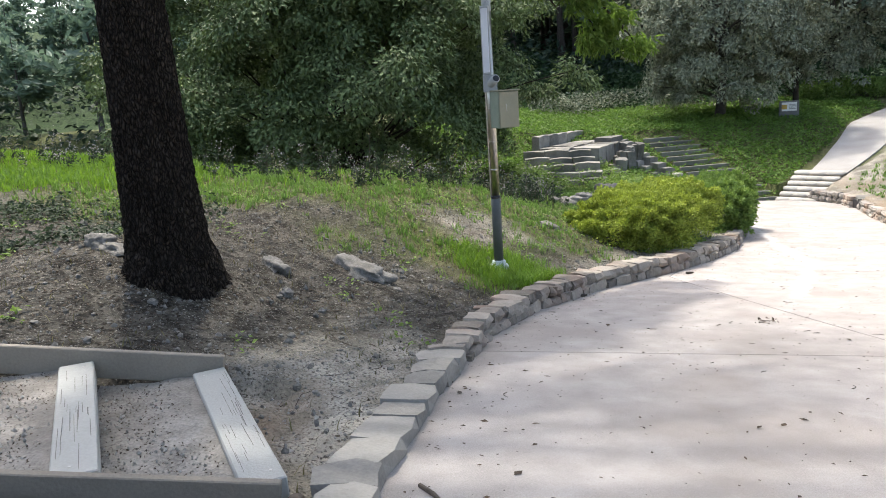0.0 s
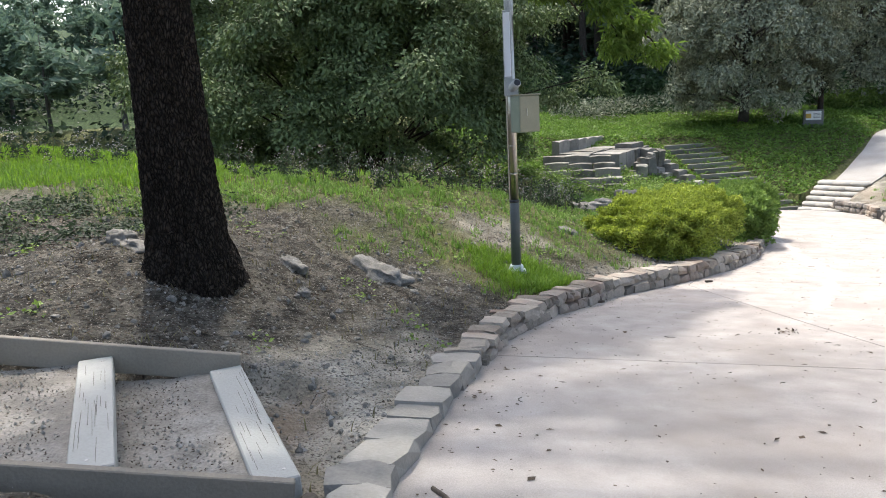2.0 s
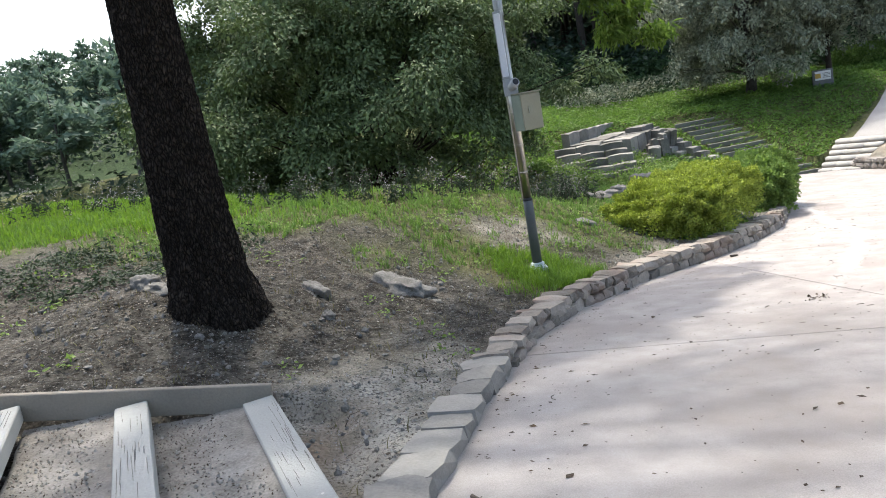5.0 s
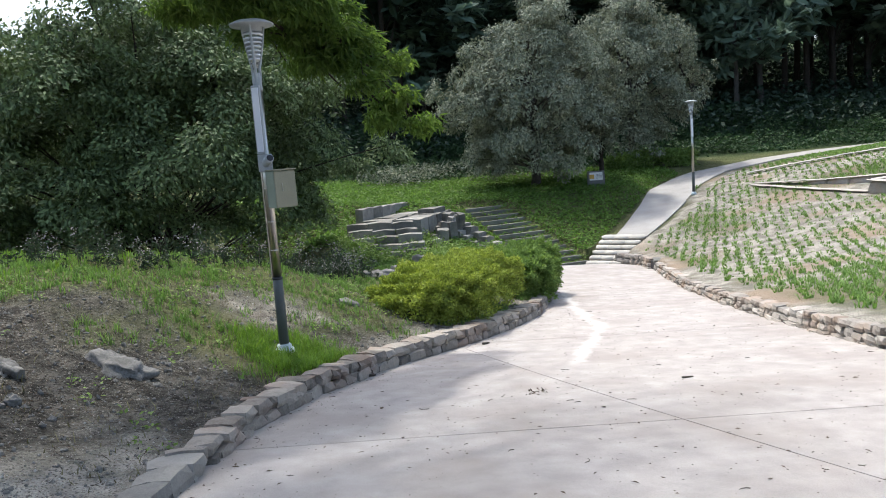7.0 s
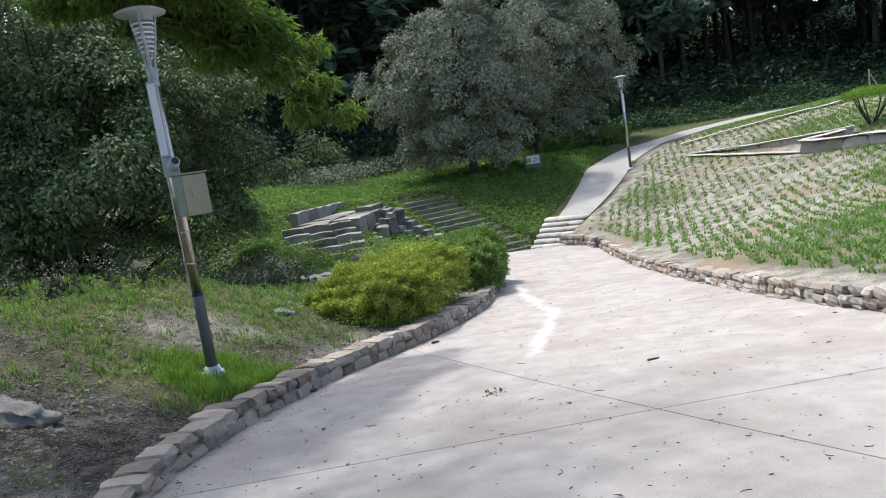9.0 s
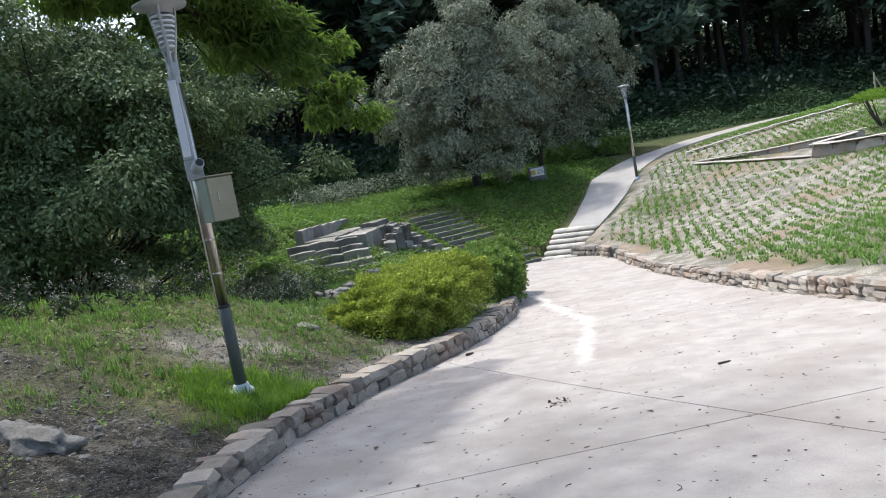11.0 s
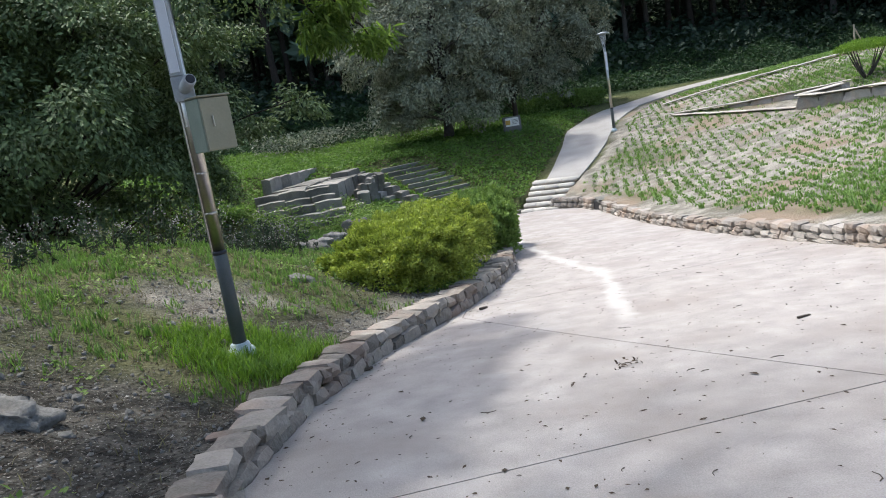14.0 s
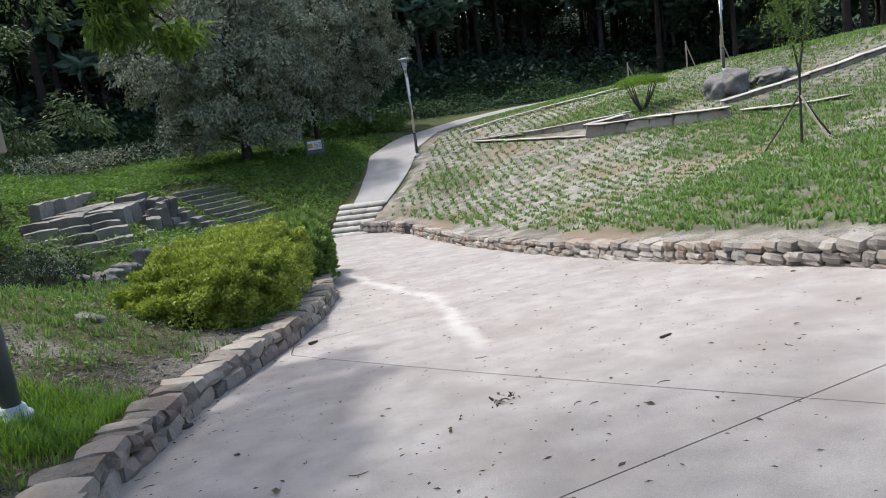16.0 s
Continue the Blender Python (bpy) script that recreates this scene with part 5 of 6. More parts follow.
    stuff("weed_stems", mesh_np("weed_stems", *join_np(tubes), M_TWIG, True), "thin stems of tall weeds", "weeds")
    stuff("weed_leaves", mesh_np("weed_leaves", *leaves_np(np.concatenate(lf), 0.11, 0.035, rng, 0.2, 0.0), L_WEED), "dull green leaves of tall weeds on the brow", "weeds")
    stuff("weed_flowers", mesh_np("weed_flowers", *leaves_np(np.concatenate(fl), 0.03, 0.022, rng, 0.2, -0.3), L_FLOWER), "faded pale flower heads of tall weeds", "weeds")


def build_slope_plants():
    rng = np.random.RandomState(6)
    # planted tufts in rows on the sandy slope
    c, s = math.cos(radians(62)), math.sin(radians(62))
    a, b = np.meshgrid(np.arange(-30, 60, 0.21), np.arange(-40, 40, 0.33))
    a = a + rng.normal(size=a.shape) * 0.05; b = b + rng.normal(size=b.shape) * 0.035
    x, y = (a * c - b * s + 12).ravel(), (a * s + b * c + 8).ravel()
    dw, sw, wx, wy = near(WALL, x, y)
    green = smooth(0.55 + 0.75 * wob(x, y, 0.42, 2.0) - 0.012 * (y - 10))
    m = (sw < 0) & (dw > 0.6) & (dw < 19) & (y > 2) & (y < 40) & (rng.uniform(0, 1, x.shape) < 0.72 + 0.28 * green)
    sunk = (x > 19.2) & (y > 22.8) & (y < 30.5) & (x > 19.3 - 0.15 * (y - 30.5)) & (x < 19.2 - 0.37 * (y - 31.0))
    m &= ~sunk
    x, y, green, dw = x[m], y[m], green[m], dw[m]
    n = len(x)
    k = 9
    px = np.repeat(x, k) + rng.normal(size=n * k) * 0.045; py = np.repeat(y, k) + rng.normal(size=n * k) * 0.045
    stuff("planted_tufts", mesh_np("planted_tufts", *blades_np(px, py, ground_z(px, py), (0.085 + 0.04 * np.repeat(green, k)) * np.repeat(rng.uniform(0.55, 1.35, n), k), rng, 0.017, 1.4), L_GRASS), "rows of planted grass tufts on the sandy slope", "grass")
    gx, gy = spread_points(300000, 8.5, 34, 3, 36, rng, lambda x, y: (lambda q: (q[1] < 0) & (q[0] > 0.9) & (q[0] < 22))(near(WALL, x, y)) * smooth(1.3 * wob(x, y, 0.42, 2.0) - 0.02 * (y - 10) + 0.5 + 0.7 * smooth((15 - y) / 6)) * smooth((13 - near(WALL, x, y)[0]) / 4) * (0.1 + 0.9 * smooth(0.4 + 1.4 * wob(x, y, 4.6, 8.0))))
    stuff("slope_grass", mesh_np("slope_grass", *blades_np(gx, gy, ground_z(gx, gy), 0.10, rng, 0.012, 1.3), L_GRASS), "green grass spreading over the slope", "grass")
    # grassy banks round the far stairs and lawn behind the terrace
    gx, gy = spread_points(90000, -4, 19, 26.8, 42, rng, lambda x, y: ((near(WALL, x, y)[1] > 0) & (near(PATH_LINE, x, y)[0] > 1.15)) * 1.0)
    keep = ~((np.abs((gx - 9.25) + 0.2966 * (gy - 26.75)) < 1.12) & (gy < 33.1) & (rng.uniform(0, 1, gx.shape) < 0.72))
    gx, gy = gx[keep], gy[keep]
    p = np.stack([gx, gy, ground_z(gx, gy) + rng.uniform(0.02, 0.14, gx.shape)], 1)
    stuff("bank_cover", mesh_np("bank_cover", *leaves_np(p, 0.15, 0.075, rng, 0.55, -0.15), L_BRIGHT2), "bright green ground cover on the bank", "grass")
    # undergrowth at the foot of the wooded hill
    gx, gy = spread_points(160000, -14, 75, 40.5, 62, rng, lambda x, y: smooth((y - 40.5 - 0.06 * np.clip(x - 20, 0, 60) - 2.5 * smooth((x - 14) / 6)) / 3) * (0.5 + 0.5 * smooth(0.5 + wob(x, y, 0.5, 3.0))))
    lump = 0.3 + 0.9 * smooth(0.5 + 0.8 * wob(gx, gy, 0.8, 6.0)) * smooth((gy - 42) / 4)
    p = np.stack([gx, gy, ground_z(gx, gy) + lump * rng.uniform(0.15, 1.0, gx.shape) ** 0.6], 1)
    stuff("undergrowth", mesh_np("undergrowth", *leaves_np(p, 0.24, 0.17, rng, 0.5, 0.1), L_UNDER), "dense green undergrowth below the wood", "undergrowth")
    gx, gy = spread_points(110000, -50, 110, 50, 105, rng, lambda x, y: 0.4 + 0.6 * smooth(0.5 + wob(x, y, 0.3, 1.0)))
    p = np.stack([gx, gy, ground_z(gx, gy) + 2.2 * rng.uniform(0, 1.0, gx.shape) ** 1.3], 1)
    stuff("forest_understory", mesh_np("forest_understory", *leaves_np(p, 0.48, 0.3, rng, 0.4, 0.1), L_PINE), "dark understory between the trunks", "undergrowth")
    # scrub in the hollow under the layered tree
    gx, gy = spread_points(30000, -22, 0.3, 15, 44, rng, lambda x, y: ((near(RIDGE, x, y)[1] > 0) & (near(RIDGE, x, y)[0] > 6.5)) * 0.9)
    p = np.stack([gx, gy, ground_z(gx, gy) + rng.uniform(0, 0.5, gx.shape)], 1)
    ax, ay = spread_points(40000, -75, -12, 15, 66, rng, lambda x, y: (near(RIDGE, x, y)[1] > 0) * 0.9)
    p2 = np.stack([ax, ay, ground_z(ax, ay) + rng.uniform(0, 0.9, ax.shape)], 1)
    stuff("valley_scrub", mesh_np("valley_scrub", *leaves_np(p2, 0.5, 0.28, rng, 0.5, 0.1), L_WEED), "green scrub across the hollow", "undergrowth")
    tx, ty = spread_points(5200, 0.8, 7.6, 22.0, 28.2, rng, lambda x, y: smooth(0.35 + 1.3 * wob(x, y, 1.7, 6.0)) * (near(KERB, x, y)[1] > 0) * smooth((near(KERB, x, y)[0] - 0.8) / 0.5))
    tp = np.repeat(np.stack([tx, ty, ground_z(tx, ty)], 1), 6, 0)
    tp += rng.normal(size=tp.shape) * np.array([0.12, 0.12, 0.05]); tp[:, 2] += rng.uniform(0.0, 0.42, len(tp))
    stuff("terrace_weeds", mesh_np("terrace_weeds", *leaves_np(tp, 0.11, 0.06, rng, 0.5, -0.1), L_SHRUB), "leafy weeds among the rubble of the terrace", "weeds")
    mx, my = spread_points(7000, 2, 11, 39.5, 47, rng, lambda x, y: smooth(0.6 + wob(x, y, 0.9, 2.0)))
    p3 = np.stack([mx, my, ground_z(mx, my) + rng.uniform(0.1, 0.9, mx.shape)], 1)
    stuff("pale_meadow", mesh_np("pale_meadow", *leaves_np(p3, 0.2, 0.08, rng, 0.4, -0.2), L_OLIVE), "pale flowering meadow plants behind the lawn", "weeds")
    stuff("hollow_scrub", mesh_np("hollow_scrub", *leaves_np(p, 0.2, 0.1, rng, 0.5, 0.1), L_WEED), "dark scrub in the shaded hollow", "undergrowth")


L_BRIGHT2 = leaf_mat("ground_cover_leaf", (0.045, 0.09, 0.02), (0.17, 0.28, 0.062), 0.35, 0.6)
build_grass()
build_slope_plants()


# ---- loose rocks, beds and small things ----
def rock(name, at, size, seed, label, rz=0.0, material=None, sink=0.3):
    bm = bmesh.new()
    bmesh.ops.create_icosphere(bm, subdivisions=4, radius=0.5)
    for v in bm.verts:
        p = v.co * 2.2 + Vector((seed * 3.1, seed, 0))
        q = 1 + 0.55 * noise.noise(p) + 0.26 * noise.noise(p * 2.7) - 0.14 * abs(noise.noise(p * 5.3)) + 0.06 * noise.noise(p * 11)
        v.co *= q
        v.co.z = max(v.co.z, -0.35)
        v.co.x = math.copysign(min(abs(v.co.x), 0.45), v.co.x)
    for v in bm.verts:
        v.co.z = min(v.co.z, 0.33 + 0.16 * noise.noise(v.co * 4 + Vector((seed, 0, 0))))
    bm.transform(Matrix.Diagonal((*size, 1)))
    for f in bm.faces:
        f.smooth = True
    ob = part(name, bm, material or M_ROCK)
    x, y = at
    nrm = Vector((gz(x - 0.3, y) - gz(x + 0.3, y), gz(x, y - 0.3) - gz(x, y + 0.3), 0.6)).normalized()
    lie = Vector((0, 0, 1)).rotation_difference(nrm).to_matrix().to_4x4()
    ob.matrix_basis = Matrix.Translation((x, y, gz(x, y) + size[2] * (0.42 - sink))) @ lie @ pose(0, 0, 0, 0, 0, rz)
    return tagged(ob, label, "rock")


rock("boulder", (-1.22, 7.97), (0.85, 0.46, 0.36), 1, "grey rock half buried in the bank", -38, sink=0.52)
rock("rock", (-2.05, 7.3), (0.5, 0.25, 0.22), 2, "small grey rock in the soil", -40, sink=0.4)
rock("rock", (-3.55, 6.6), (0.34, 0.3, 0.3), 3, "grey rock beside the tree foot", 20, sink=0.4)
rock("rock", (-3.25, 6.5), (0.55, 0.35, 0.16), 4, "flat grey rock beside the tree foot", 10, sink=0.4)
rock("rock", (-1.75, 6.65), (0.16, 0.14, 0.16), 5, "small pale stone on the bank", 10)
rock("rock", (2.0, 17.6), (1.0, 0.55, 0.5), 6, "pale rock in the grass below the terrace", 0)
rock("rock", (2.6, 19.2), (0.6, 0.5, 0.5), 7, "grey rock below the terrace", 30)
rock("rock", (3.6, 21.5), (1.0, 0.7, 0.8), 8, "dark weathered rock under the terrace", 30, M_OLDSTONE)
rock("rock", (4.4, 20.9), (0.6, 0.4, 0.8), 9, "upright weathered rock behind the bush", 10, M_OLDSTONE)
rock("rock", (1.2, 12.4), (0.4, 0.25, 0.14), 10, "flat pale stone in the grass", 20)
rock("boulder", (24.5, 21.5), (2.2, 1.5, 1.6), 11, "large grey boulder on the sandy slope", 30)
rock("boulder", (26.0, 20.6), (1.9, 1.2, 0.75), 12, "low grey boulder beside a larger one", -10)


def pebbles():
    rng = np.random.RandomState(15)
    vs, fs, n = [], [], 0
    bm = bmesh.new(); bmesh.ops.create_icosphere(bm, subdivisions=1, radius=0.5)
    bv = np.array([v.co[:] for v in bm.verts]); bf = np.array([[v.index for v in f.verts] for f in bm.faces]); bm.free()
    x, y = spread_points(15000, -5, 6, 3.0, 16, rng, lambda x, y: ((near(KERB, x, y)[1] > 0) & (near(KERB, x, y)[0] > 0.3)) * (1 - 0.8 * cover(x, y)[0]))
    z = ground_z(x, y)
    for i in range(len(x)):
        sz = rng.gamma(1.6, 0.011) + 0.008
        v = bv * sz * rng.uniform(0.6, 1.3, 3) * (1 + 0.2 * rng.normal(size=(len(bv), 1))) + np.array([x[i], y[i], z[i]])
        vs.append(v); fs.append(bf + n); n += len(bv)
    stuff("pebbles", mesh_np("pebbles", np.concatenate(vs), np.concatenate(fs), M_ROCK), "small stones and gravel on the bank", "gravel")


pebbles()


def grit():
    """Pale grit on the worn ground by the kerb and on the timber steps."""
    rng = np.random.RandomState(44)
    bv = np.array([(1, 0, 0), (-1, 0, 0), (0, 1, 0), (0, -1, 0), (0, 0, 1), (0, 0, -1)]) * 0.5
    bf = np.array([(0, 2, 4), (2, 1, 4), (1, 3, 4), (3, 0, 4), (2, 0, 5), (1, 2, 5), (3, 1, 5), (0, 3, 5)])
    x, y = spread_points(42000, -3.5, 5, 2.4, 15, rng, lambda x, y: ((near(KERB, x, y)[1] > 0) & (near(KERB, x, y)[0] > 0.28)) * (0.04 + 0.96 * cover(x, y)[1]))
    u, w = stair_uw(x, y)
    keep = ~((u > -0.1) & (u < 4.5) & (w > -0.1) & (w < 1.95))
    x, y = x[keep], y[keep]
    z = ground_z(x, y) + 0.002
    n = 3000
    u, w = rng.uniform(0.35, 4.2, n), rng.uniform(0.05, 1.8, n)
    step = np.floor((u - 0.10) / 0.86)
    ok = (u - 0.10 - 0.86 * step) > 0.24
    u, w, step = u[ok], w[ok], step[ok]
    x = np.concatenate([x, STAIR_AT[0] + u * STAIR_U[0] + w * STAIR_W[0]])
    y = np.concatenate([y, STAIR_AT[1] + u * STAIR_U[1] + w * STAIR_W[1]])
    z = np.concatenate([z, 0.885 + 0.125 * step - 0.055])
    sz = (rng.gamma(1.7, 0.0045, len(x)) + 0.004)[:, None, None] * rng.uniform(0.7, 1.3, (len(x), 6, 1))
    v = bv[None] * sz + np.stack([x, y, z], 1)[:, None]
    f = bf[None] + (np.arange(len(x)) * 6)[:, None, None]
    stuff("grit", mesh_np("grit", v.reshape(-1, 3), f.reshape(-1, 3), M_GRIT), "pale grey grit and crumbs of stone", "gravel")


M_GRIT = mat("pale_grit", (0.16, 0.15, 0.13), (0.46, 0.44, 0.40), 20, 0.9, 0, by="island")
grit()


def fallen_twigs():
    """Dry twigs and roots lying on the bank."""
    rng = np.random.RandomState(45)
    tw = []
    x, y = spread_points(900, -5, 4, 2.8, 13, rng, lambda x, y: ((near(KERB, x, y)[1] > 0) & (near(KERB, x, y)[0] > 0.35)) * (1 - 0.8 * cover(x, y)[0]))
    u, w = stair_uw(x, y)
    for x0, y0 in np.stack([x, y], 1)[~((u > -0.2) & (u < 4.6) & (w > -0.2) & (w < 2.0))]:
        a, ln, k = rng.uniform(0, 6.28), rng.gamma(2.0, 0.06) + 0.04, np.arange(4)
        px, py = x0 + np.cos(a + 0.25 * k) * ln * k / 3, y0 + np.sin(a + 0.25 * k) * ln * k / 3
        r = rng.uniform(0.0015, 0.004)
        tw.append(tube_np(np.stack([px, py, ground_z(px, py) + 0.008], 1), [r, r, r * 0.8, r * 0.5], 4))
    stuff("fallen_twigs", mesh_np("fallen_twigs", *join_np(tw), M_TWIG), "thin dry twigs lying on the soil", "litter")


fallen_twigs()


def litter():
    """Dead leaves, twigs and bark bits on the road."""
    rng = np.random.RandomState(16)
    n = 17000
    x, y = rng.uniform(-0.1, 9, n), rng.uniform(1.5, 20, n)
    edge = near(KERB, x, y)
    keep = (edge[1] < 0) & (near(WALL, x, y)[1] > 0) & (rng.uniform(0, 1, n) < 0.2 + 0.8 * np.exp(-edge[0] / 0.3))
    x, y = x[keep], y[keep]
    sz = rng.gamma(2.0, 0.009, len(x)) + 0.009
    p = np.stack([x, y, road_z(x, y) + 0.006], 1)
    v, f = leaves_np(p, 1.0, 0.5, rng, 0.92, 0.0)
    v = (v.reshape(-1, 4, 3) - p[:, None]) * sz[:, None, None] + p[:, None]
    v[..., 2] = np.maximum(v[..., 2], road_z(v[..., 0], v[..., 1]) + 0.004)
    stuff("leaf_litter", mesh_np("leaf_litter", v.reshape(-1, 3), f, M_LITTER), "dry brown leaf bits strewn on concrete", "litter")
    tw = []
    for i in range(70):
        a, ln = rng.uniform(0, 6.28), rng.uniform(0.04, 0.13)
        x0, y0 = rng.uniform(0.2, 8), rng.uniform(1.5, 15)
        e = near(KERB, np.array([x0]), np.array([y0]))
        if e[1][0] > 0:
            continue
        pts = [(x0 + math.cos(a + 0.3 * k) * ln * k / 3, y0 + math.sin(a + 0.3 * k) * ln * k / 3) for k in range(4)]
        tw.append(tube_np([(px, py, float(road_z(px, py)) + 0.006) for px, py in pts], [0.003, 0.003, 0.0025, 0.002], 5))
    stuff("twigs", mesh_np("twigs", *join_np(tw), M_TWIG), "thin broken twigs on the concrete", "litter")
    for (x0, y0, ln, r, a) in ((1.30, 9.32, 0.2, 0.022, 0.3), (0.62, 8.05, 0.14, 0.02, 0.5), (-0.02, 3.0, 0.5, 0.012, -1.0), (4.9, 7.6, 0.13, 0.012, 0.1), (3.3, 11.45, 0.12, 0.02, 0.4)):
        pts = [(x0 + math.cos(a) * ln * k / 4 + 0.01 * math.sin(k * 2), y0 + math.sin(a) * ln * k / 4, 0) for k in range(5)]
        pts = [(px, py, float(road_z(px, py)) + r * 0.9) for px, py, _ in pts]
        tagged(part("stick", mesh_np("stick", *tube_np(pts, [r, r, r * 0.9, r * 0.9, r * 0.6], 7, 0.15), M_TWIG)), "short dark broken stick lying on the concrete", "stick")
    # the little heap of dead leaves
    q = rng.normal(size=(34, 3)) * np.array([0.10, 0.05, 0.006]) + np.array([3.17, 7.46, float(road_z(3.17, 7.46)) + 0.02])
    stuff("leaf_heap", mesh_np("leaf_heap", *leaves_np(q, 0.045, 0.02, rng, 0.6, 0.0), M_LITTER), "small heap of dead brown leaves", "litter")


def soil_litter():
    """Dead leaves and bark bits on the bank and the timber steps."""
    rng = np.random.RandomState(18)
    x, y = spread_points(60000, -6, 6, 2.6, 15, rng, lambda x, y: ((near(KERB, x, y)[1] > 0) & (near(KERB, x, y)[0] > 0.3)) * (0.2 + 0.8 * smooth((np.hypot((x + 0.72) / 0.85, (y - 4.3) / 1.9) - 0.8) / 0.5)) * (0.25 + 0.75 * smooth(0.4 + wob(x, y, 2.1, 6.0))))
    u, w = stair_uw(x, y)
    on = (u > -0.1) & (u < 4.4) & (w > -0.1) & (w < 1.95)
    x, y = x[~on], y[~on]
    p = np.stack([x, y, ground_z(x, y) + 0.012], 1)
    v, f = leaves_np(p, 0.034, 0.013, rng, 0.6, 0.0)
    stuff("soil_litter", mesh_np("soil_litter", v, f, M_LITTER), "dead leaves and bark bits on soil", "litter")
    n = 5000
    u, w = rng.uniform(0.35, 4.2, n), rng.uniform(0.05, 1.8, n)
    step = np.floor((u - 0.10) / 0.86)
    ok = (u - 0.10 - 0.86 * step) > 0.24
    u, w, step = u[ok], w[ok], step[ok]
    p = np.stack([STAIR_AT[0] + u * STAIR_U[0] + w * STAIR_W[0], STAIR_AT[1] + u * STAIR_U[1] + w * STAIR_W[1], 0.885 + 0.125 * step - 0.05], 1)
    stuff("step_litter", mesh_np("step_litter", *leaves_np(p, 0.017, 0.009, rng, 0.6, 0.0), M_LITTER), "dark crumbs on the soil of the steps", "litter")


M_LITTER = mat("dead_leaf", (0.022, 0.017, 0.013), (0.10, 0.07, 0.045), 20, 0.9, 0, by="island")
litter()
soil_litter()


def beds():
    """Low walls of the sunken bed and the terrace edge on the slope."""
    rng = random.Random(19)

    def run(name, a, b, h0, h1, thick, label, cap=True, caph=0.055):
        w = thing(name, (0, 0, 0), label, "low wall")
        a, b = np.array(a), np.array(b)
        ln = np.linalg.norm(b - a); d = (b - a) / ln
        rz = math.degrees(math.atan2(d[1], d[0]))
        n = max(2, int(ln / 0.9))
        for i in range(n):
            t = (i + 0.5) / n
            p = a + (b - a) * t
            h = h0 + (h1 - h0) * t
            z = gz(*p)
            ry = -math.degrees(math.atan2(gz(*(p + d * 0.4)) - gz(*(p - d * 0.4)) + (h1 - h0) / ln * 0.8, 0.8))
            if h > 0.12:
                piece("stone", rng.choice(WALL_STONES), w, (p[0], p[1], z + h / 2 - 0.15), (ln / n * 1.06, thick * 0.9, h + 0.3), rz + rng.uniform(-2, 2), 0, ry)
            if cap:
                piece("cap", rng.choice(CAP_STONES), w, (p[0], p[1], z + h + caph * 0.4), (ln / n * 1.05, thick * 1.15, caph), rz + rng.uniform(-3, 3), 0, ry)
        return w

    run("bed_wall", (19.3, 31.0), (21.9, 24.0), 0.03, 0.30, 0.3, "long tapering bed wall with pale cap stones")
    run("bed_wall", (20.2, 24.5), (21.0, 18.9), 0.42, 0.26, 0.5, "raised pale stone wall round the planted bed")
    run("bed_edge", (19.2, 30.7), (20.1, 24.6), 0.02, 0.04, 0.3, "flush pale stone edging of the sunken bed")
    run("bed_wall", (20.2, 24.5), (21.5, 23.9), 0.42, 0.34, 0.4, "short end wall of the planted bed")
    run("slope_edge", (21.4, 18.6), (21.6, 15.4), 0.04, 0.05, 0.5, "flat pale stones laid along the slope")
    run("slope_edge", (22.7, 20.4), (28.2, 17.5), 0.12, 0.16, 0.35, "pale stone edging climbing the slope")
    run("slope_edge", (20.5, 33.4), (29.5, 29.5), 0.08, 0.08, 0.3, "thin pale edging below the footpath")


beds()


def young_tree():
    rng = np.random.RandomState(23)
    x, y = 16.0, 13.3
    yt = thing("young_tree", (x, y, gz(x, y)), "slender young willow propped by three wooden stakes", "tree")
    pcs = [tube_np(limb((0, 0, -0.1), (0.02, 0, 1.7), 0, 5), [0.036, 0.033, 0.03, 0.028, 0.026], 8)]
    forks = [((0.02, 0, 1.6), (-0.45, 0.1, 3.2)), ((0.02, 0, 1.6), (0.45, -0.15, 3.6)), ((-0.2, 0, 2.4), (-0.55, 0.3, 4.0)), ((0.3, -0.1, 2.7), (0.2, 0.2, 4.2)), ((0.35, -0.1, 3.0), (0.9, 0.1, 3.9))]
    sp = []
    for a, b in forks:
        p = limb(a, b, 0.15, 6)
        pcs.append(tube_np(p, np.linspace(0.03, 0.006, 6), 6))
        for k in range(46):
            t = rng.uniform(0.25, 1.1)
            c = np.asarray(a) * (1 - t) + np.asarray(b) * t
            h = rng.uniform(0.2, 0.8)
            q = np.linspace(0, 1, 14)[:, None]
            sp.append(c + np.array([rng.normal() * 0.25, rng.normal() * 0.25, 0.1]) * q + np.array([0, 0, -h]) * q ** 2 + rng.normal(size=(14, 3)) * 0.02)
    part("trunk", mesh_np("trunk", *join_np(pcs), M_BARK2, True), parent=yt)
    part("crown", mesh_np("crown", *leaves_np(np.concatenate(sp), 0.10, 0.02, rng, 0.1, 0.7), L_SHRUB), parent=yt)
    for i, a in enumerate((2.6, 4.35, -0.15)):
        f = (math.cos(a) * 1.0, math.sin(a) * 1.0)
        zf = gz(x + f[0], y + f[1]) - gz(x, y) - 0.1
        part("stake", mesh_np("stake", *tube_np([(f[0], f[1], zf), (f[0] * 0.5, f[1] * 0.5, 0.52 + zf * 0.5), (0.03 * f[0], 0.03 * f[1], 1.08)], [0.022, 0.022, 0.022], 8), M_STAKE if i == 1 else M_TWIG, True), parent=yt)


young_tree()


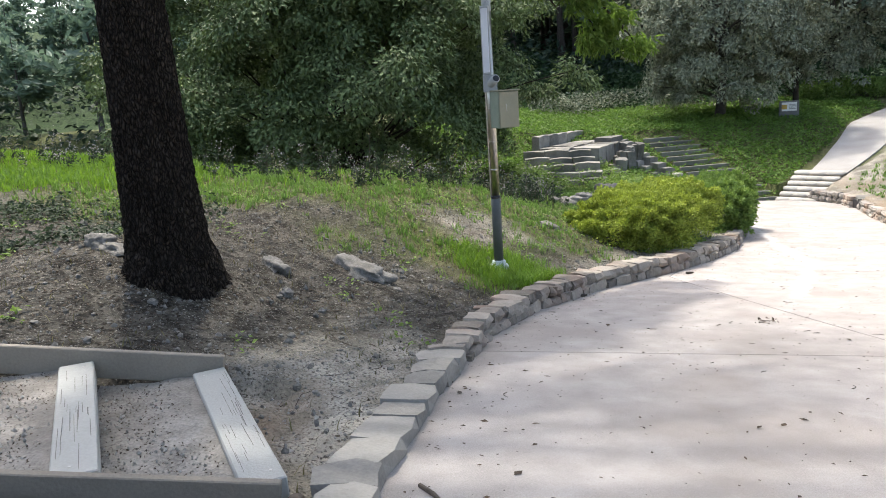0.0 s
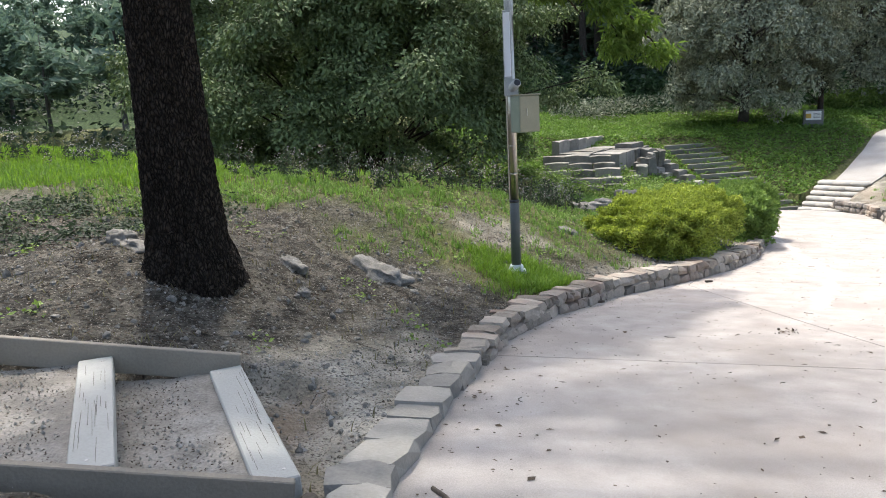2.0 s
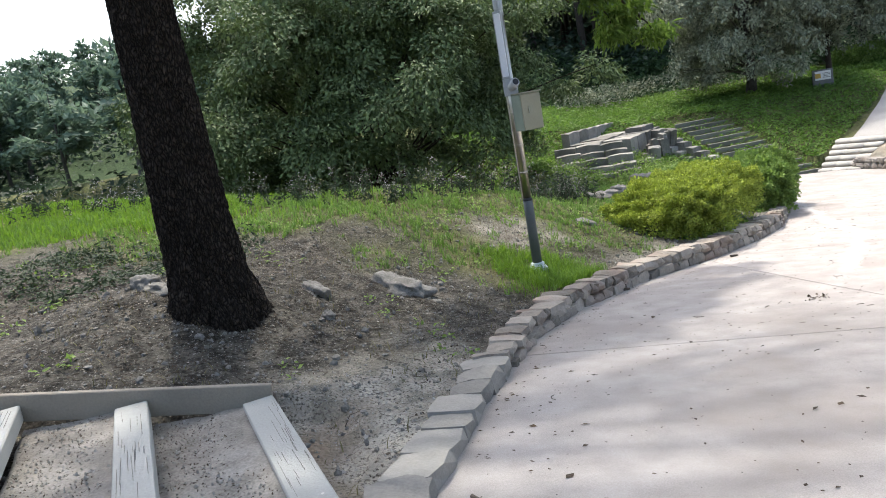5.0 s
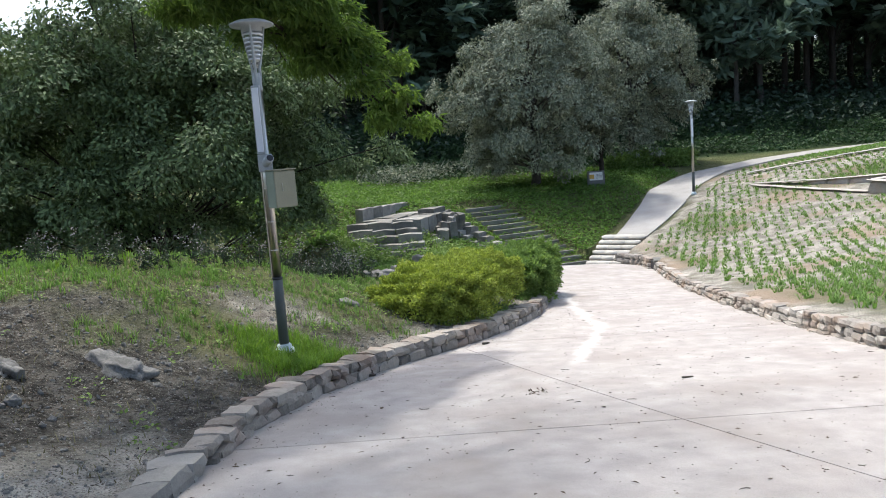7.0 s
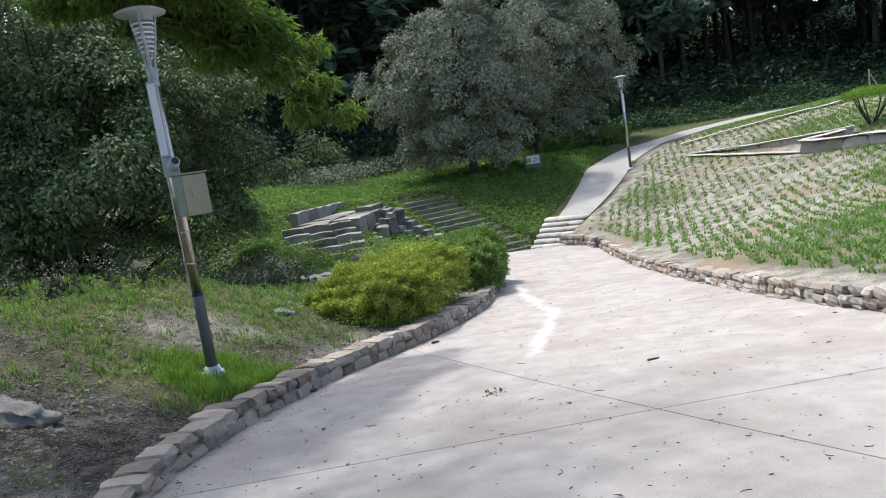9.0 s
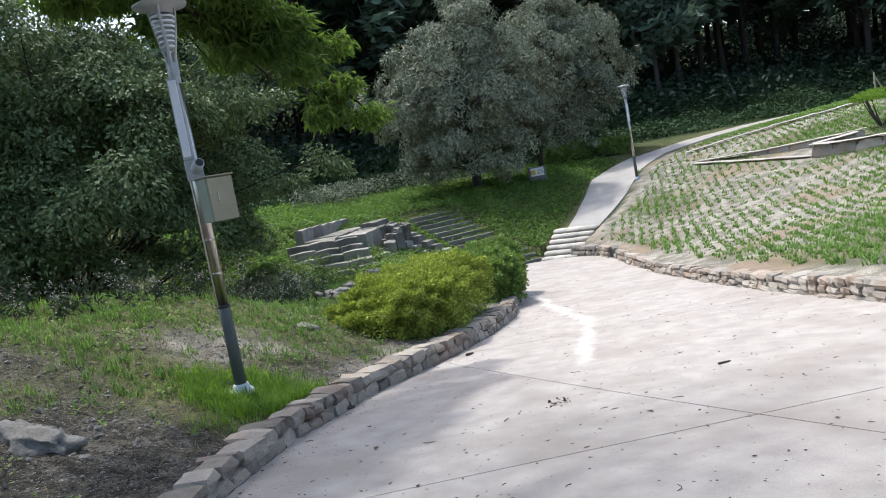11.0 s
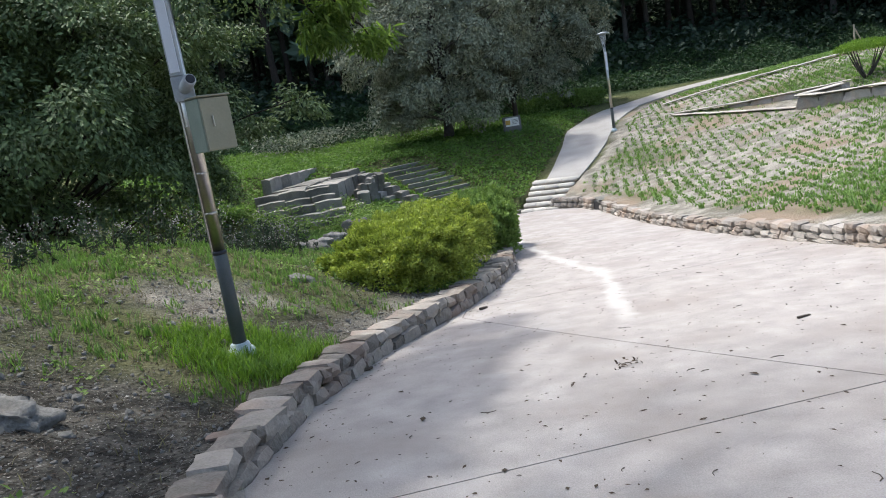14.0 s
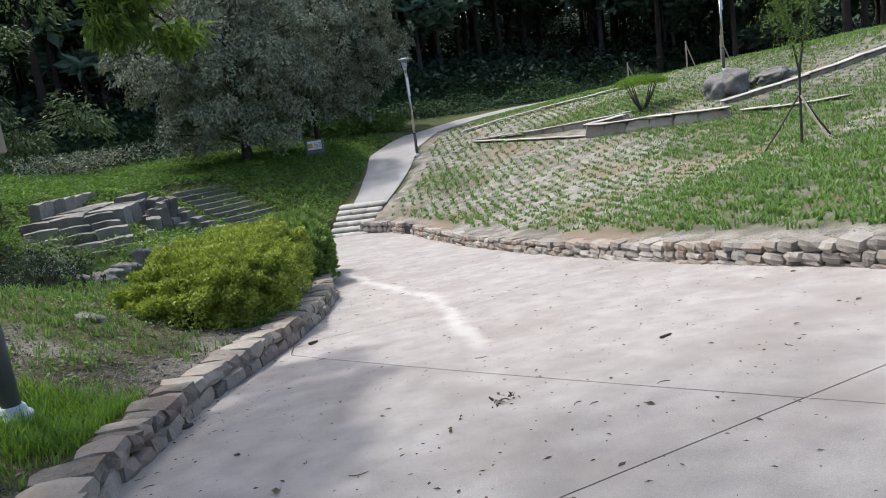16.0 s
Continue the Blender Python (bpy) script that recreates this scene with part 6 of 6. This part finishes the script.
def umbrella_shrub():
    rng = np.random.RandomState(24)
    x, y = 23.1, 24.4
    sh = thing("umbrella_pine", (x, y, gz(x, y)), "small umbrella-shaped green pine on the slope", "shrub")
    pcs, sp = [], []
    for i in range(9):
        a = rng.uniform(0, 6.28); r = rng.uniform(0.3, 0.85)
        e = np.array([math.cos(a) * r, math.sin(a) * r, 0.95 + rng.uniform(0, 0.15)])
        pcs.append(tube_np(limb((0, 0, -0.05), e, -0.12, 6), np.linspace(0.05, 0.015, 6), 6))
    n = 5000
    r = np.sqrt(rng.uniform(0, 1, n)) * 1.0; a = rng.uniform(0, 6.28, n)
    p = np.stack([r * np.cos(a), r * np.sin(a), 1.0 + 0.38 * np.sqrt(1 - 0.9 * r ** 2) * rng.uniform(0.1, 1, n)], 1)
    part("stems", mesh_np("stems", *join_np(pcs), M_BARK2, True), parent=sh)
    part("crown", mesh_np("crown", *leaves_np(p, 0.10, 0.03, rng, 0.2, -0.5), L_BRIGHT), parent=sh)


umbrella_shrub()


def slab_cover():
    """The white concrete cover with drain holes beside the wall."""
    z = float(road_z(7.2, 6.2))
    sl = thing("drain_cover", (0, 0, 0), "white concrete drain cover slab with dark holes", "drain cover")
    a = math.degrees(math.atan2(4.9 - 6.2, 7.08 - 7.22))
    slope = math.degrees(math.atan2(float(road_z(7.0, 3.0)) - z, 3.2))
    m = pose(7.22, 6.2, z, 0, 0, a) @ pose(0, 0, 0, 0, -slope, 0)
    part("slab", box_bm(3.4, 1.5, 0.33, (1.7, 0.75, -0.14), 0.015, m=m), M_WHITECON, sl)
    # the slab is uncut; dark discs on top paint the shade of its holes
    for i in range(4):
        for k in range(2):
            part("hole", lathe_bm([(0.065, 0.0), (0.065, 0.006)], 14, m @ Matrix.Translation((0.5 + 0.72 * i, 0.4 + 0.6 * k, 0.1905))), M_DARK, sl)


slab_cover()


def sign():
    x, y = 13.35, 34.6
    sg = thing("info_sign", (x, y, gz(x, y)), "low grey stone information board with a pale panel", "sign", rz=-12)
    part("board", box_bm(0.82, 0.18, 0.86, (0, 0, -0.1), 0.02), M_BOARD, sg)
    pn = part("panel", box_bm(0.62, 0.02, 0.38, (0, -0.1, 0.32), 0.004), M_PANEL, sg, "pale printed panel")
    part("picture", box_bm(0.22, 0.01, 0.2, (-0.2, -0.113, 0.40), 0.002), M_OCHRE, pn)
    for i in range(4):
        part("text_bar", box_bm(0.3, 0.008, 0.02, (0.14, -0.113, 0.41 + 0.06 * i), 0.0), M_BOARD, pn)


sign()


def posts():
    for (x, y, h) in ((27.3, 29.0, 1.3), (31.0, 28.6, 1.5), (33.5, 28.5, 1.3)):
        z = gz(x, y)
        st = thing("tree_stake", (x, y, z), "pale wooden support stakes on the slope", "stake", "slope stakes")
        part("post", mesh_np("post", *tube_np([(0, 0, -0.2), (0.02, 0, h)], [0.035, 0.033], 8), M_STAKE), parent=st)
        part("brace", mesh_np("brace", *tube_np([(0.9, 0.1, -0.1), (0.05, 0, h * 0.85)], [0.03, 0.03], 8), M_STAKE), parent=st)


posts()


def wing_wall():
    """The opening of the drain between the wall and the steps."""
    rng = random.Random(31)
    dr = thing("drain_mouth", (0, 0, 0), "dark stone drain mouth beside the steps", "drain")
    z = float(road_z(11.3, 23.4))
    # no real cavity: a solid dark box gives the shade inside the drain
    part("hollow", box_bm(0.75, 0.8, 0.3, (11.75, 23.35, z - 0.04), 0.02), M_DARK, dr, "solid dark box for the shade in the opening")
    piece("lintel", rng.choice(OLD_BLOCKS), dr, (11.8, 23.35, z + 0.30), (0.8, 0.9, 0.1), 70)


wing_wall()
